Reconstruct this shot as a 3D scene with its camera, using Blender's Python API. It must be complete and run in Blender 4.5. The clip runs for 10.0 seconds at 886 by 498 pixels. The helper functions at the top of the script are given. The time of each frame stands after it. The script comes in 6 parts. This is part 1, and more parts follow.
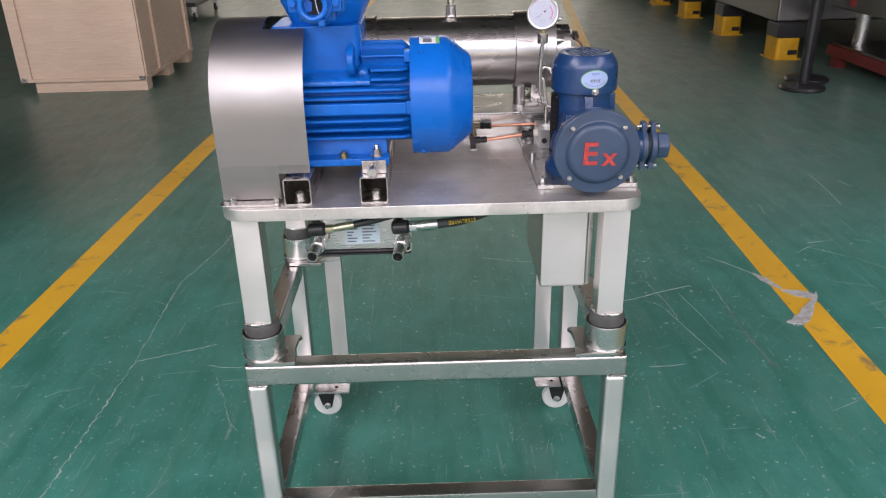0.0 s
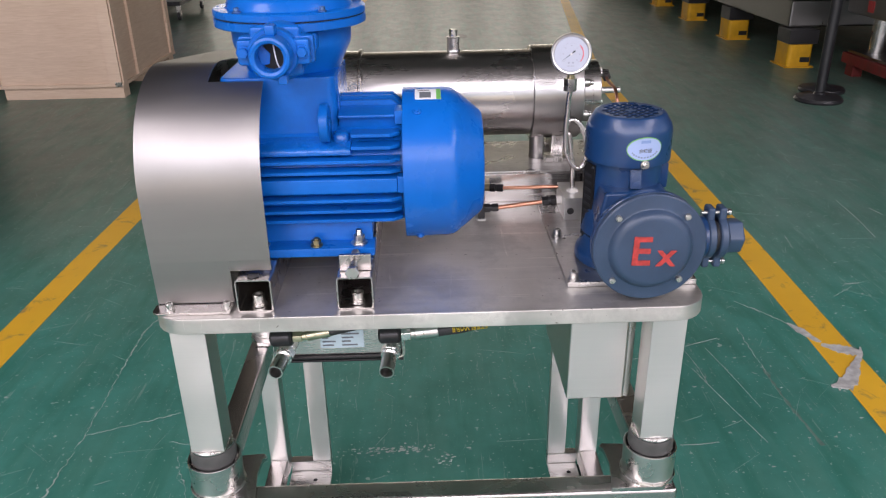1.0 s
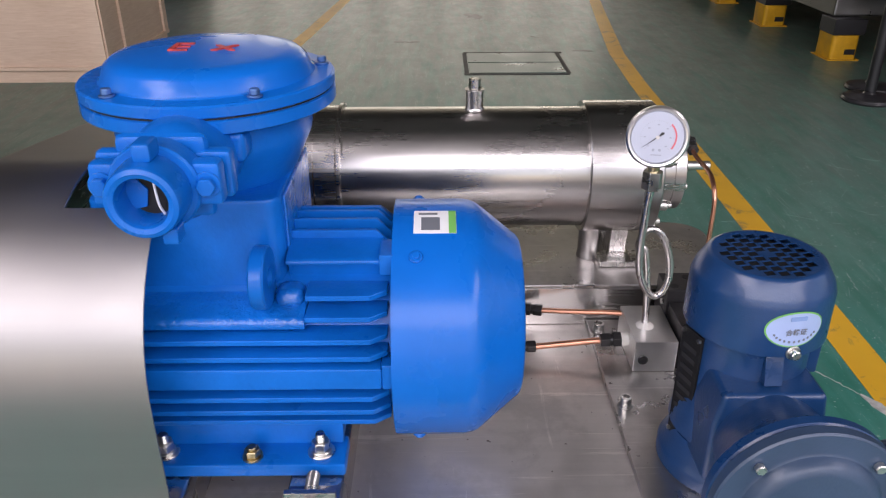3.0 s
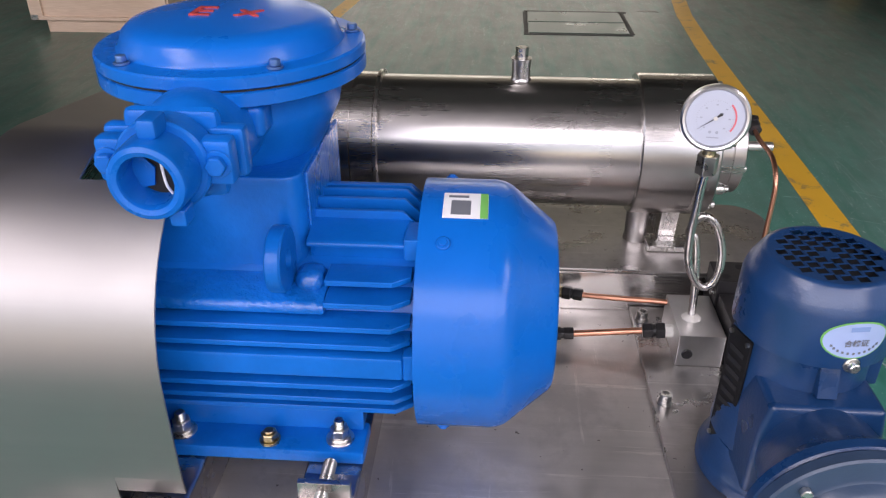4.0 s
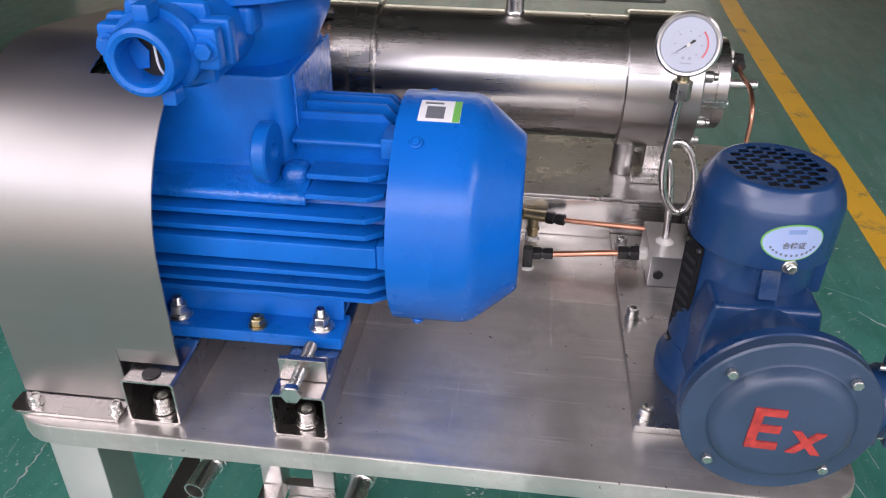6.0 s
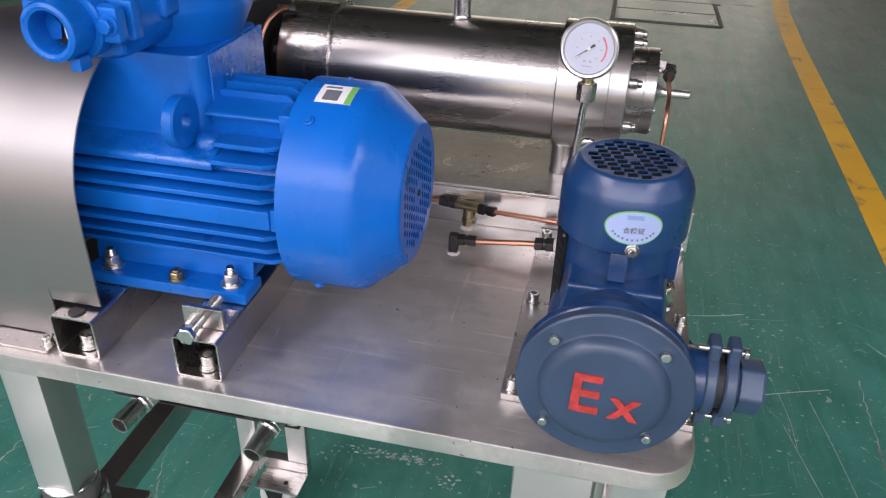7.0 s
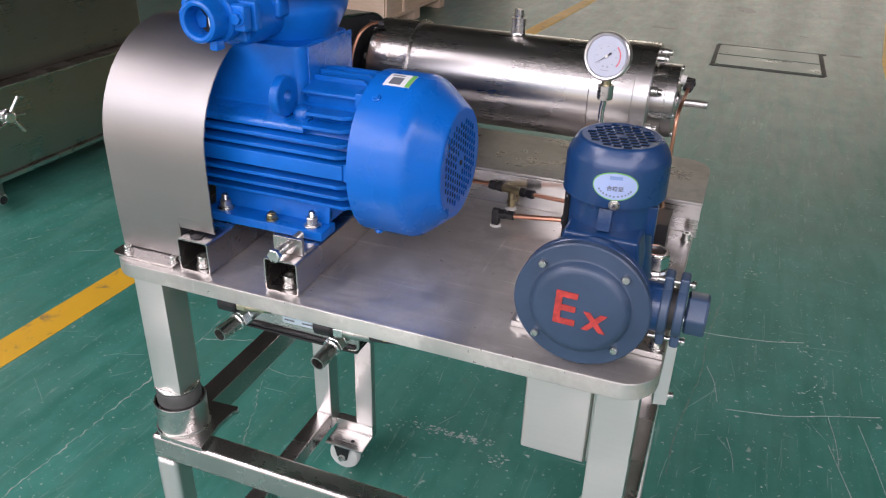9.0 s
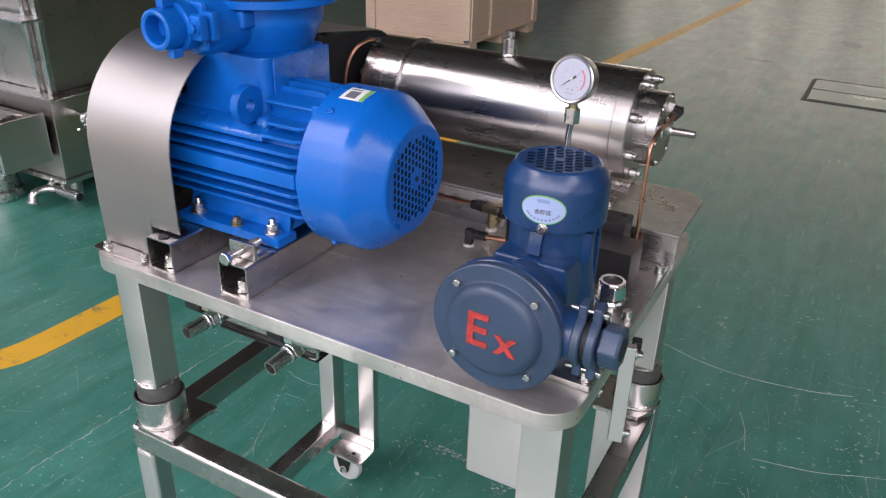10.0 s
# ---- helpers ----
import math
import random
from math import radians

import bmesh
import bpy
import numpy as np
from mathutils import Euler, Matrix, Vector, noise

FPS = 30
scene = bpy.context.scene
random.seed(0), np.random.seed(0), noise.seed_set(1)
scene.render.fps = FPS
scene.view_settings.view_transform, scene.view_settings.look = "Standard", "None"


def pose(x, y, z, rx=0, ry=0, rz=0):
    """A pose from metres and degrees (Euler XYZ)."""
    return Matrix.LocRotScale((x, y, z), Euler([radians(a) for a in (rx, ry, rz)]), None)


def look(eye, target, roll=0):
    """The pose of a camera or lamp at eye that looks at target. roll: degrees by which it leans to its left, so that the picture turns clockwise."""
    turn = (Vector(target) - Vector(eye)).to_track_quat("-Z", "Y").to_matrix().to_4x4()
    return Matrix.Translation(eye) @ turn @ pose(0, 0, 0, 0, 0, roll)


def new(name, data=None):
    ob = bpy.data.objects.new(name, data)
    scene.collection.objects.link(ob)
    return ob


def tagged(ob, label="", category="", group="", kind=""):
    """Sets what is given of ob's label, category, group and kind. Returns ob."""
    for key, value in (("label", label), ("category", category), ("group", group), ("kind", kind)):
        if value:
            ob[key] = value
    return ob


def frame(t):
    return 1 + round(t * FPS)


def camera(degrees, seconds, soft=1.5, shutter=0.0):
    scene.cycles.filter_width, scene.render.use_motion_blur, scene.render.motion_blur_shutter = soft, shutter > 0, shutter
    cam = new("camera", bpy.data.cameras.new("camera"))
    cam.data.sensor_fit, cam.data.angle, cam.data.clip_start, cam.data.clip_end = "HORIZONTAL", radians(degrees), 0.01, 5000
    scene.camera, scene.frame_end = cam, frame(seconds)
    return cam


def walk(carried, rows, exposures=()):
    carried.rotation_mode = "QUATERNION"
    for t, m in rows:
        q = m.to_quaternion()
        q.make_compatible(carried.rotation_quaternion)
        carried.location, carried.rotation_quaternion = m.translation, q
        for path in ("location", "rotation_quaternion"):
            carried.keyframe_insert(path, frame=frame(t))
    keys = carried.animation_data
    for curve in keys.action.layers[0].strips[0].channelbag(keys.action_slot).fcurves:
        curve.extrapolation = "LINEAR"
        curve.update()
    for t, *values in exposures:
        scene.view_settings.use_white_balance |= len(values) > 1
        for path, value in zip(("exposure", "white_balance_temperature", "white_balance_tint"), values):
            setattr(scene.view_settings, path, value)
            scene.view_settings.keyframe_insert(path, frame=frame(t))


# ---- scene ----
cam = camera(59.6, 10.0, 1.2)
PATH = [
    (0, (0.1116, 0.1420, 1.3268), (0.1307, 1.9644, 0.5030), -1.38),
    (0.5, (0.0775, 0.3506, 1.3390), (0.1038, 2.1682, 0.5050), -1.24),
    (1, (0.1064, 0.5133, 1.3491), (0.1433, 2.3298, 0.5131), -1.02),
    (1.5, (0.1388, 0.6477, 1.3560), (0.1853, 2.4654, 0.5230), -0.86),
    (2, (0.1192, 0.8152, 1.3574), (0.1769, 2.6303, 0.5194), -0.60),
    (2.5, (0.1013, 0.9337, 1.3627), (0.1550, 2.7376, 0.5008), -0.41),
    (2.7, (0.1034, 0.9595, 1.3687), (0.1467, 2.7565, 0.4919), -0.29),
    (3.8, (0.1380, 1.0349, 1.3729), (0.0399, 2.7785, 0.3982), -0.04),
    (4, (0.1316, 1.0368, 1.3717), (0.0095, 2.7679, 0.3777), -0.02),
    (4.5, (0.1192, 1.0300, 1.3659), (-0.0274, 2.7419, 0.3421), 0.09),
    (5, (0.1173, 1.0047, 1.3583), (-0.0285, 2.6985, 0.3049), 0.07),
    (5.5, (0.1205, 0.9728, 1.3493), (-0.0323, 2.6594, 0.2854), 0.26),
    (6, (0.1857, 0.9645, 1.3470), (-0.0041, 2.6504, 0.2879), 0.82),
    (6.2, (0.2277, 0.9628, 1.3445), (0.0029, 2.6480, 0.2913), 0.93),
    (7.3, (0.3910, 0.8908, 1.3540), (-0.0176, 2.5670, 0.3425), 1.86),
    (7.5, (0.3967, 0.8805, 1.3535), (-0.0457, 2.5555, 0.3542), 1.78),
    (8, (0.4186, 0.8344, 1.3553), (-0.0820, 2.5083, 0.3819), 1.68),
    (8.5, (0.4454, 0.7670, 1.3562), (-0.1057, 2.4341, 0.3985), 1.57),
    (9, (0.5091, 0.7079, 1.3665), (-0.1136, 2.3606, 0.4278), 1.54),
    (9.5, (0.5783, 0.7324, 1.3708), (-0.1558, 2.3521, 0.4556), 1.45),
    (10, (0.6824, 0.7890, 1.3629), (-0.1728, 2.3608, 0.4697), 1.76),
]
walk(cam, [(t, look(eye, target, roll)) for t, eye, target, roll in PATH])
# ---- light ----
world = bpy.data.worlds.new("world")
scene.world = world
world.use_nodes = True
wn = world.node_tree.nodes
sky = wn.new("ShaderNodeTexSky")
sky.sky_type, sky.sun_disc = "NISHITA", False
sky.sun_elevation, sky.sun_rotation = radians(48), radians(200)
world.node_tree.links.new(sky.outputs[0], wn["Background"].inputs[0])
wn["Background"].inputs[1].default_value = 0.12


def area_lamp(name, x, y, z, wide, high, aim, watts, colour=(1.0, 0.98, 0.95)):
    """Area lamp for window light and for added fill from no seen source."""
    lamp = bpy.data.lights.new(name, "AREA")
    lamp.shape, lamp.size, lamp.size_y, lamp.energy, lamp.color = "RECTANGLE", wide, high, watts, colour
    ob = new(name, lamp)
    ob.matrix_world = look((x, y, z), (x + aim[0], y + aim[1], z + aim[2]))
    return ob


HALL = dict(x0=-9.0, x1=9.0, y0=-4.5, y1=24.0, top=6.5)
# behind the camera, a high window band under the roof; far windows opposite
SKY = (1.0, 0.905, 0.975)
area_lamp("window_band_daylight", 0.8, -4.4, 4.8, 13.0, 3.2, (0, 1, 0), 660, SKY)
# unseen warm lamp, added in place of the bright tan wall mirrored low
area_lamp("warm_front_fill", 0.3, -4.4, 1.55, 12.0, 2.9, (0, 1, 0), 105, (1.0, 0.85, 0.86))
for k in range(8):
    area_lamp("far_window_daylight", -5.6 + 1.6 * k, 23.9, 3.7, 1.25, 2.6, (0, -1, 0), 34, (1.0, 0.86, 0.68))
# lamps added at both sides as fill, no source seen there
for x, aim, watts in ((-8.9, 1, 70), (8.9, -1, 45)):
    area_lamp("side_fill", x, 0.0, 3.2, 7.0, 3.4, (aim, 0, 0), watts, SKY)
# unseen lamps hung under the closed roof to lift the overall light
for x, y, long, watts in ((6.4, -2.0, 4.4, 320), (-4.8, -2.2, 3.8, 430)):
    area_lamp("roof_fill", x, y, 6.45, 3.2, long, (0.0, 0.001, -1), watts, SKY)
# strip lamps added over the far half, for high windows the floor mirrors
for k in range(5):
    area_lamp("far_strip_fill", -2.6 + 1.65 * k, 16.5, 6.1, 0.75, 11.0, (0.0, 0.001, -1), 14, (1.0, 0.84, 0.66))


# ---- materials ----
def shader(name):
    m = bpy.data.materials.new(name)
    m.use_nodes = True
    return m, m.node_tree.nodes, m.node_tree.links, m.node_tree.nodes["Principled BSDF"]


def noise_tex(nodes, links, scale, detail=4.0, stretch=(1, 1, 1), rough=0.55, distortion=0.0):
    co = nodes.new("ShaderNodeTexCoord")
    mp = nodes.new("ShaderNodeMapping")
    mp.inputs["Scale"].default_value = stretch
    tx = nodes.new("ShaderNodeTexNoise")
    tx.inputs["Scale"].default_value, tx.inputs["Detail"].default_value = scale, detail
    tx.inputs["Roughness"].default_value, tx.inputs["Distortion"].default_value = rough, distortion
    links.new(co.outputs["Object"], mp.inputs[0])
    links.new(mp.outputs[0], tx.inputs["Vector"])
    return tx.outputs[0]


def ramp(nodes, links, fac, stops):
    r = nodes.new("ShaderNodeValToRGB")
    while len(r.color_ramp.elements) < len(stops):
        r.color_ramp.elements.new(0.5)
    for e, (p, c) in zip(r.color_ramp.elements, stops):
        e.position, e.color = p, (*c, 1) if len(c) == 3 else c
    links.new(fac, r.inputs[0])
    return r.outputs[0]


def span(nodes, links, fac, lo, hi, a=0.3, b=0.7):
    r = nodes.new("ShaderNodeMapRange")
    r.inputs[1].default_value, r.inputs[2].default_value, r.inputs[3].default_value, r.inputs[4].default_value = a, b, lo, hi
    links.new(fac, r.inputs[0])
    return r.outputs[0]


def bump(nodes, links, height, bsdf, strength, distance):
    b = nodes.new("ShaderNodeBump")
    b.inputs["Strength"].default_value, b.inputs["Distance"].default_value = strength, distance
    links.new(height, b.inputs["Height"])
    links.new(b.outputs[0], bsdf.inputs["Normal"])


def mixc(nodes, links, fac, a, b, mode="MIX"):
    mx = nodes.new("ShaderNodeMix")
    mx.data_type, mx.blend_type = "RGBA", mode
    for sock, v in ((mx.inputs["Factor"], fac), (mx.inputs["A"], a), (mx.inputs["B"], b)):
        if isinstance(v, bpy.types.NodeSocket):
            links.new(v, sock)
        else:
            sock.default_value = v if isinstance(v, float) else (*v, 1)
    return mx.outputs["Result"]


def paint(name, colour, rough=0.4, grain=900.0, relief=0.15, depth=0.0006, coat=0.0, metal=0.0, wear=0.12, spread=9.0, gloss=0.5):
    """Painted, cast, rubber and plastic surfaces: two scales of tone, and a fine relief."""
    m, n, l, p = shader(name)
    big = noise_tex(n, l, spread, 5)
    fine = noise_tex(n, l, grain, 3)
    dark = tuple(c * (1 - wear) for c in colour)
    light = tuple(min(1, c * (1 + wear)) for c in colour)
    tone = ramp(n, l, big, [(0.3, dark), (0.7, light)])
    l.new(tone, p.inputs["Base Color"])
    l.new(span(n, l, big, rough * 0.85, rough * 1.2), p.inputs["Roughness"])
    p.inputs["Metallic"].default_value = metal
    p.inputs["Specular IOR Level"].default_value = gloss
    p.inputs["Coat Weight"].default_value, p.inputs["Coat Roughness"].default_value = coat, 0.15
    bump(n, l, fine, p, relief, depth)
    return m


def steel(name, along="x", rough=0.26, tone=(0.68, 0.655, 0.635), line=0.003, stretch=0.6, marks=0.35, metal=1.0, fine=260, blotch=2, upright=False, deep=0.80, turn=0.0, scuffed=False):
    """Brushed stainless steel: long fine lines along one axis, and cloudy handling marks."""
    m, n, l, p = shader(name)
    st = [fine, fine, fine]
    st["xyz".index(along)] = 4
    lines = noise_tex(n, l, 1.0, 3, st, 0.7)
    cloud = noise_tex(n, l, 7.0, blotch, (1, 1, 1), 0.6, 0.4)
    dark = tuple(c * deep for c in tone)
    a = ramp(n, l, cloud, [(0.15, dark), (0.85, tone)])
    b = ramp(n, l, lines, [(0.25, tuple(c * 0.86 for c in tone)), (0.75, tuple(min(1, c * 1.1) for c in tone))])
    skin = mixc(n, l, marks, a, b)
    hurt = None
    if scuffed:
        # crossing rub marks, worn bright patches and dark drops
        for wide, edge in (((3.0, 60.0, 3.0), 0.60), ((70.0, 5.0, 5.0), 0.64)):
            rub = ramp(n, l, noise_tex(n, l, 1.0, 5, wide, 0.7, 0.5), [(edge, (0, 0, 0)), (edge + 0.05, (0.5, 0.5, 0.5))])
            skin = mixc(n, l, rub, skin, tuple(min(1, c * 1.25) for c in tone))
        hurt = noise_tex(n, l, 11.0, 7, (1, 1, 1), 0.7, 0.15)
        patch = ramp(n, l, hurt, [(0.50, (0, 0, 0)), (0.62, (0.55, 0.55, 0.55))])
        skin = mixc(n, l, patch, skin, tuple(c * 0.62 for c in tone))
        drops = ramp(n, l, noise_tex(n, l, 130.0, 2), [(0.735, (0, 0, 0)), (0.75, (0.8, 0.8, 0.8))])
        skin = mixc(n, l, drops, skin, (0.10, 0.08, 0.07))
    l.new(skin, p.inputs["Base Color"])
    p.inputs["Metallic"].default_value = metal
    if upright:
        tg = n.new("ShaderNodeCombineXYZ")
        tg.inputs[2].default_value = 1.0
    else:
        tg = n.new("ShaderNodeTangent")
        tg.direction_type, tg.axis = "RADIAL", along.upper()
    l.new(tg.outputs[0], p.inputs["Tangent"])
    p.inputs["Anisotropic"].default_value = stretch
    p.inputs["Anisotropic Rotation"].default_value = turn
    r1 = span(n, l, cloud, rough * 0.7, rough * 1.35, 0.1, 0.9)
    r2 = span(n, l, lines, -0.06 * marks, 0.06 * marks)
    add = n.new("ShaderNodeMath")
    l.new(r1, add.inputs[0])
    l.new(r2, add.inputs[1])
    if scuffed:
        more = n.new("ShaderNodeMath")
        l.new(add.outputs[0], more.inputs[0])
        l.new(span(n, l, hurt, -0.10, 0.12, 0.35, 0.65), more.inputs[1])
        add = more
    l.new(add.outputs[0], p.inputs["Roughness"])
    bump(n, l, lines, p, line, 0.0006)
    return m


def floor_paint():
    """Green epoxy floor coat, worn: pale scratches, scuffs, dull traffic lanes; browner along y."""
    m, n, l, p = shader("green_floor_coat")

    def drawn(angle, scale, thin, detail=3.0, distort=0.6):
        """Noise drawn out along one direction of the floor."""
        co = n.new("ShaderNodeTexCoord")
        mp = n.new("ShaderNodeMapping")
        mp.inputs["Rotation"].default_value = (0, 0, angle)
        mp.inputs["Scale"].default_value = (thin, 1.0, 1.0)
        tx = n.new("ShaderNodeTexNoise")
        tx.inputs["Scale"].default_value, tx.inputs["Detail"].default_value, tx.inputs["Distortion"].default_value = scale, detail, distort
        l.new(co.outputs["Object"], mp.inputs[0])
        l.new(mp.outputs[0], tx.inputs["Vector"])
        return tx.outputs[0]

    big = noise_tex(n, l, 0.6, 6, (1, 1, 1), 0.6, 0.5)
    mid = noise_tex(n, l, 5.0, 8, (1, 1, 1), 0.7)
    base = ramp(n, l, mid, [(0.28, (0.027, 0.158, 0.120)), (0.72, (0.064, 0.270, 0.216))])
    dull = ramp(n, l, big, [(0.36, (0.03, 0.03, 0.03)), (0.66, (0.20, 0.20, 0.20))])
    col = mixc(n, l, dull, base, (0.120, 0.186, 0.156))
    # grey-brown tone that grows along y, broken up by the large noise
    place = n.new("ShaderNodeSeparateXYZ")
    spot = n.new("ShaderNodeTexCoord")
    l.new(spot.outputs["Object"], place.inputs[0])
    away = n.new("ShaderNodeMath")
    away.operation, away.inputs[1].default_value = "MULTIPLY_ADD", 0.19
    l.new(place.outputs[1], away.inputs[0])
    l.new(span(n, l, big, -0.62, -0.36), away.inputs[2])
    far_brown = ramp(n, l, away.outputs[0], [(0.0, (0, 0, 0)), (0.40, (0.45, 0.45, 0.45)), (0.8, (0.72, 0.72, 0.72))])
    col = mixc(n, l, far_brown, col, (0.142, 0.130, 0.104))
    for angle, shade, deep in ((0.5, (0.026, 0.150, 0.104), 0.55), (-0.25, (0.092, 0.240, 0.188), 0.40)):
        wipe = ramp(n, l, drawn(angle, 2.4, 7.0, 6.0, 0.3), [(0.48, (0, 0, 0)), (0.66, (deep, deep, deep))])
        col = mixc(n, l, wipe, col, shade)
    fleck = noise_tex(n, l, 17.0, 5, (1, 1, 1), 0.6, 0.8)
    spots = ramp(n, l, fleck, [(0.68, (0, 0, 0)), (0.74, (0.5, 0.5, 0.5))])
    col = mixc(n, l, spots, col, (0.20, 0.25, 0.20))
    for scale, edge in ((75.0, 0.675), (38.0, 0.705), (120.0, 0.690)):
        grit = noise_tex(n, l, scale, 3, (1, 1, 1), 0.5, 0.3)
        dots = ramp(n, l, grit, [(edge, (0, 0, 0)), (edge + 0.02, (0.75, 0.75, 0.75))])
        col = mixc(n, l, dots, col, (0.36, 0.44, 0.39))
    rust = noise_tex(n, l, 6.5, 5, (1, 1, 1), 0.65, 0.3)
    brown = ramp(n, l, rust, [(0.69, (0, 0, 0)), (0.76, (0.5, 0.5, 0.5))])
    col = mixc(n, l, brown, col, (0.17, 0.13, 0.11))
    for ang, sc in ((0.35, 2.2), (1.25, 2.9), (-0.5, 1.8), (0.1, 4.4), (1.5, 4.0), (0.8, 3.2)):
        streak = ramp(n, l, drawn(ang, sc, 15.0), [(0.700, (0, 0, 0)), (0.713, (0.5, 0.5, 0.5)), (0.726, (0, 0, 0))])
        col = mixc(n, l, streak, col, (0.32, 0.41, 0.36))
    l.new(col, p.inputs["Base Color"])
    patch = noise_tex(n, l, 6.0, 8, (1.0, 0.6, 1), 0.75, 0.1)
    l.new(span(n, l, patch, 0.27, 0.42), p.inputs["Roughness"])
    p.inputs["Specular IOR Level"].default_value = 0.5
    wave = noise_tex(n, l, 14.0, 6, (1, 1, 1), 0.65)
    bump(n, l, wave, p, 0.003, 0.002)
    return m


def plywood():
    m, n, l, p = shader("plywood")
    grain = noise_tex(n, l, 6.0, 6, (1, 1, 14), 0.6, 1.2)
    cloud = noise_tex(n, l, 2.0, 4)
    a = ramp(n, l, grain, [(0.3, (0.62, 0.45, 0.32)), (0.7, (0.76, 0.59, 0.45))])
    l.new(mixc(n, l, 0.25, a, ramp(n, l, cloud, [(0.3, (0.40, 0.28, 0.19)), (0.7, (0.66, 0.52, 0.40))])), p.inputs["Base Color"])
    p.inputs["Roughness"].default_value = 0.62
    bump(n, l, grain, p, 0.1, 0.002)
    return m


def worn_tape():
    m, n, l, p = shader("yellow_floor_tape")
    wear = noise_tex(n, l, 9.0, 8, (1, 1, 1), 0.7, 0.6)
    dirt = noise_tex(n, l, 2.0, 4)
    a = ramp(n, l, dirt, [(0.3, (0.66, 0.37, 0.022)), (0.7, (0.80, 0.46, 0.034))])
    w = ramp(n, l, wear, [(0.56, (0, 0, 0)), (0.66, (0.8, 0.8, 0.8))])
    l.new(mixc(n, l, w, a, (0.22, 0.17, 0.10)), p.inputs["Base Color"])
    p.inputs["Roughness"].default_value = 0.42
    bump(n, l, wear, p, 0.15, 0.001)
    return m


STEEL_X, STEEL_Y, STEEL_Z = steel("brushed_steel_x", "x"), steel("brushed_steel_y", "y"), steel("brushed_steel_z", "z")
STEEL_TOP = steel("rubbed_steel_plate", "x", 0.41, (0.79, 0.755, 0.715), 0.006, 0.4, 0.40, 0.88, 90, 7, False, 0.45, 0.0, True)
STEEL_LEG = steel("cross_brushed_steel", "x", 0.34, (0.79, 0.755, 0.735), 0.0, 0.80, 0.12, 1.0, 420, 2, True, 0.86)
STEEL_SHELF = steel("reflecting_steel_plate", "x", 0.31, (0.60, 0.58, 0.56), 0.0, 0.5, 0.3, 0.95, 90, 5, False, 0.55, 0.0, True)
STEEL_BEAM = steel("dull_welded_tube", "x", 0.26, (0.63, 0.595, 0.575), 0.0, 0.3, 0.06, 1.0, 200, 4, False, 0.70)
STEEL_HOOD = steel("polished_steel_sheet", "x", 0.56, (0.46, 0.442, 0.430), 0.0, 0.75, 0.28, 1.0, 60, 3, False, 0.86, 0.25)
STEEL_DRUM = steel("polished_steel_drum", "x", 0.28, (0.58, 0.56, 0.545), 0.0, 0.75, 0.30, 1.0, 140, 3, False, 0.80, 0.25)
TURNED = paint("turned_steel", (0.62, 0.60, 0.58), 0.28, 400, 0.02, 0.0003, 0, 1.0, 0.10, 25)
GAUGE_STEEL = paint("gauge_case_steel", (0.60, 0.59, 0.585), 0.30, 300, 0.03, 0.0003, 0, 1.0, 0.05)
CHROME = paint("chrome", (0.80, 0.79, 0.78), 0.20, 300, 0.03, 0.0003, 0, 1.0, 0.05)
ZINC = paint("zinc_bolt", (0.62, 0.61, 0.58), 0.28, 700, 0.15, 0.0004, 0, 1.0, 0.15, 60)
BRASS = paint("brass", (0.46, 0.39, 0.24), 0.32, 500, 0.1, 0.0004, 0, 1.0, 0.15, 40)
CRIMP = paint("pale_passivated_steel", (0.62, 0.55, 0.40), 0.30, 500, 0.1, 0.0004, 0, 1.0, 0.12, 40)
COPPER = paint("copper_tube", (0.66, 0.33, 0.22), 0.32, 300, 0.1, 0.0004, 0, 1.0, 0.18, 40)
ALUMINIUM = paint("machined_aluminium", (0.68, 0.68, 0.67), 0.33, 500, 0.12, 0.0004, 0, 1.0, 0.08, 40)
BLUE = paint("blue_motor_enamel", (0.003, 0.118, 0.490), 0.32, 210, 0.26, 0.0013, 0.04, 0, 0.14, 22, 0.30)
BLUE_CAST = paint("rough_cast_blue_enamel", (0.003, 0.120, 0.485), 0.28, 150, 0.9, 0.0022, 0.3, 0, 0.16, 30, 0.5)
BLUE_SMOOTH = paint("blue_cowl_enamel", (0.003, 0.119, 0.500), 0.28, 420, 0.06, 0.0005, 0.16, 0, 0.07, 12, 0.28)
PAINTED_BOLT = paint("paint_smeared_bolt", (0.09, 0.18, 0.40), 0.35, 500, 0.2, 0.0005, 0, 0.6, 0.3, 90)
# greyer navy: dust on the lid, painted sheen on the gland
NAVY_PALE = paint("dust_and_sheen_navy", (0.032, 0.056, 0.104), 0.40, 300, 0.25, 0.0010, 0.10, 0, 0.18, 14)
NAVY = paint("navy_hammered_enamel", (0.009, 0.040, 0.124), 0.30, 300, 0.22, 0.0010, 0.25, 0, 0.14, 20)
RED = paint("red_letter_paint", (0.40, 0.040, 0.036), 0.45, 400, 0.2, 0.0005, 0, 0, 0.35, 120)
DUSTY_RUBBER = paint("dusty_grey_rubber", (0.070, 0.068, 0.066), 0.42, 200, 0.2, 0.0006, 0, 0, 0.25, 30)
RUBBER = paint("black_rubber", (0.026, 0.026, 0.028), 0.55, 300, 0.2, 0.0006)
MATT_BLACK = paint("matt_black_plastic", (0.012, 0.012, 0.013), 0.6, 300, 0.2, 0.0006, 0, 0, 0.15, 30, 0.15)
BLACK = paint("black_oxide_fitting", (0.030, 0.029, 0.031), 0.34, 500, 0.2, 0.0005, 0, 0.4, 0.2, 40)
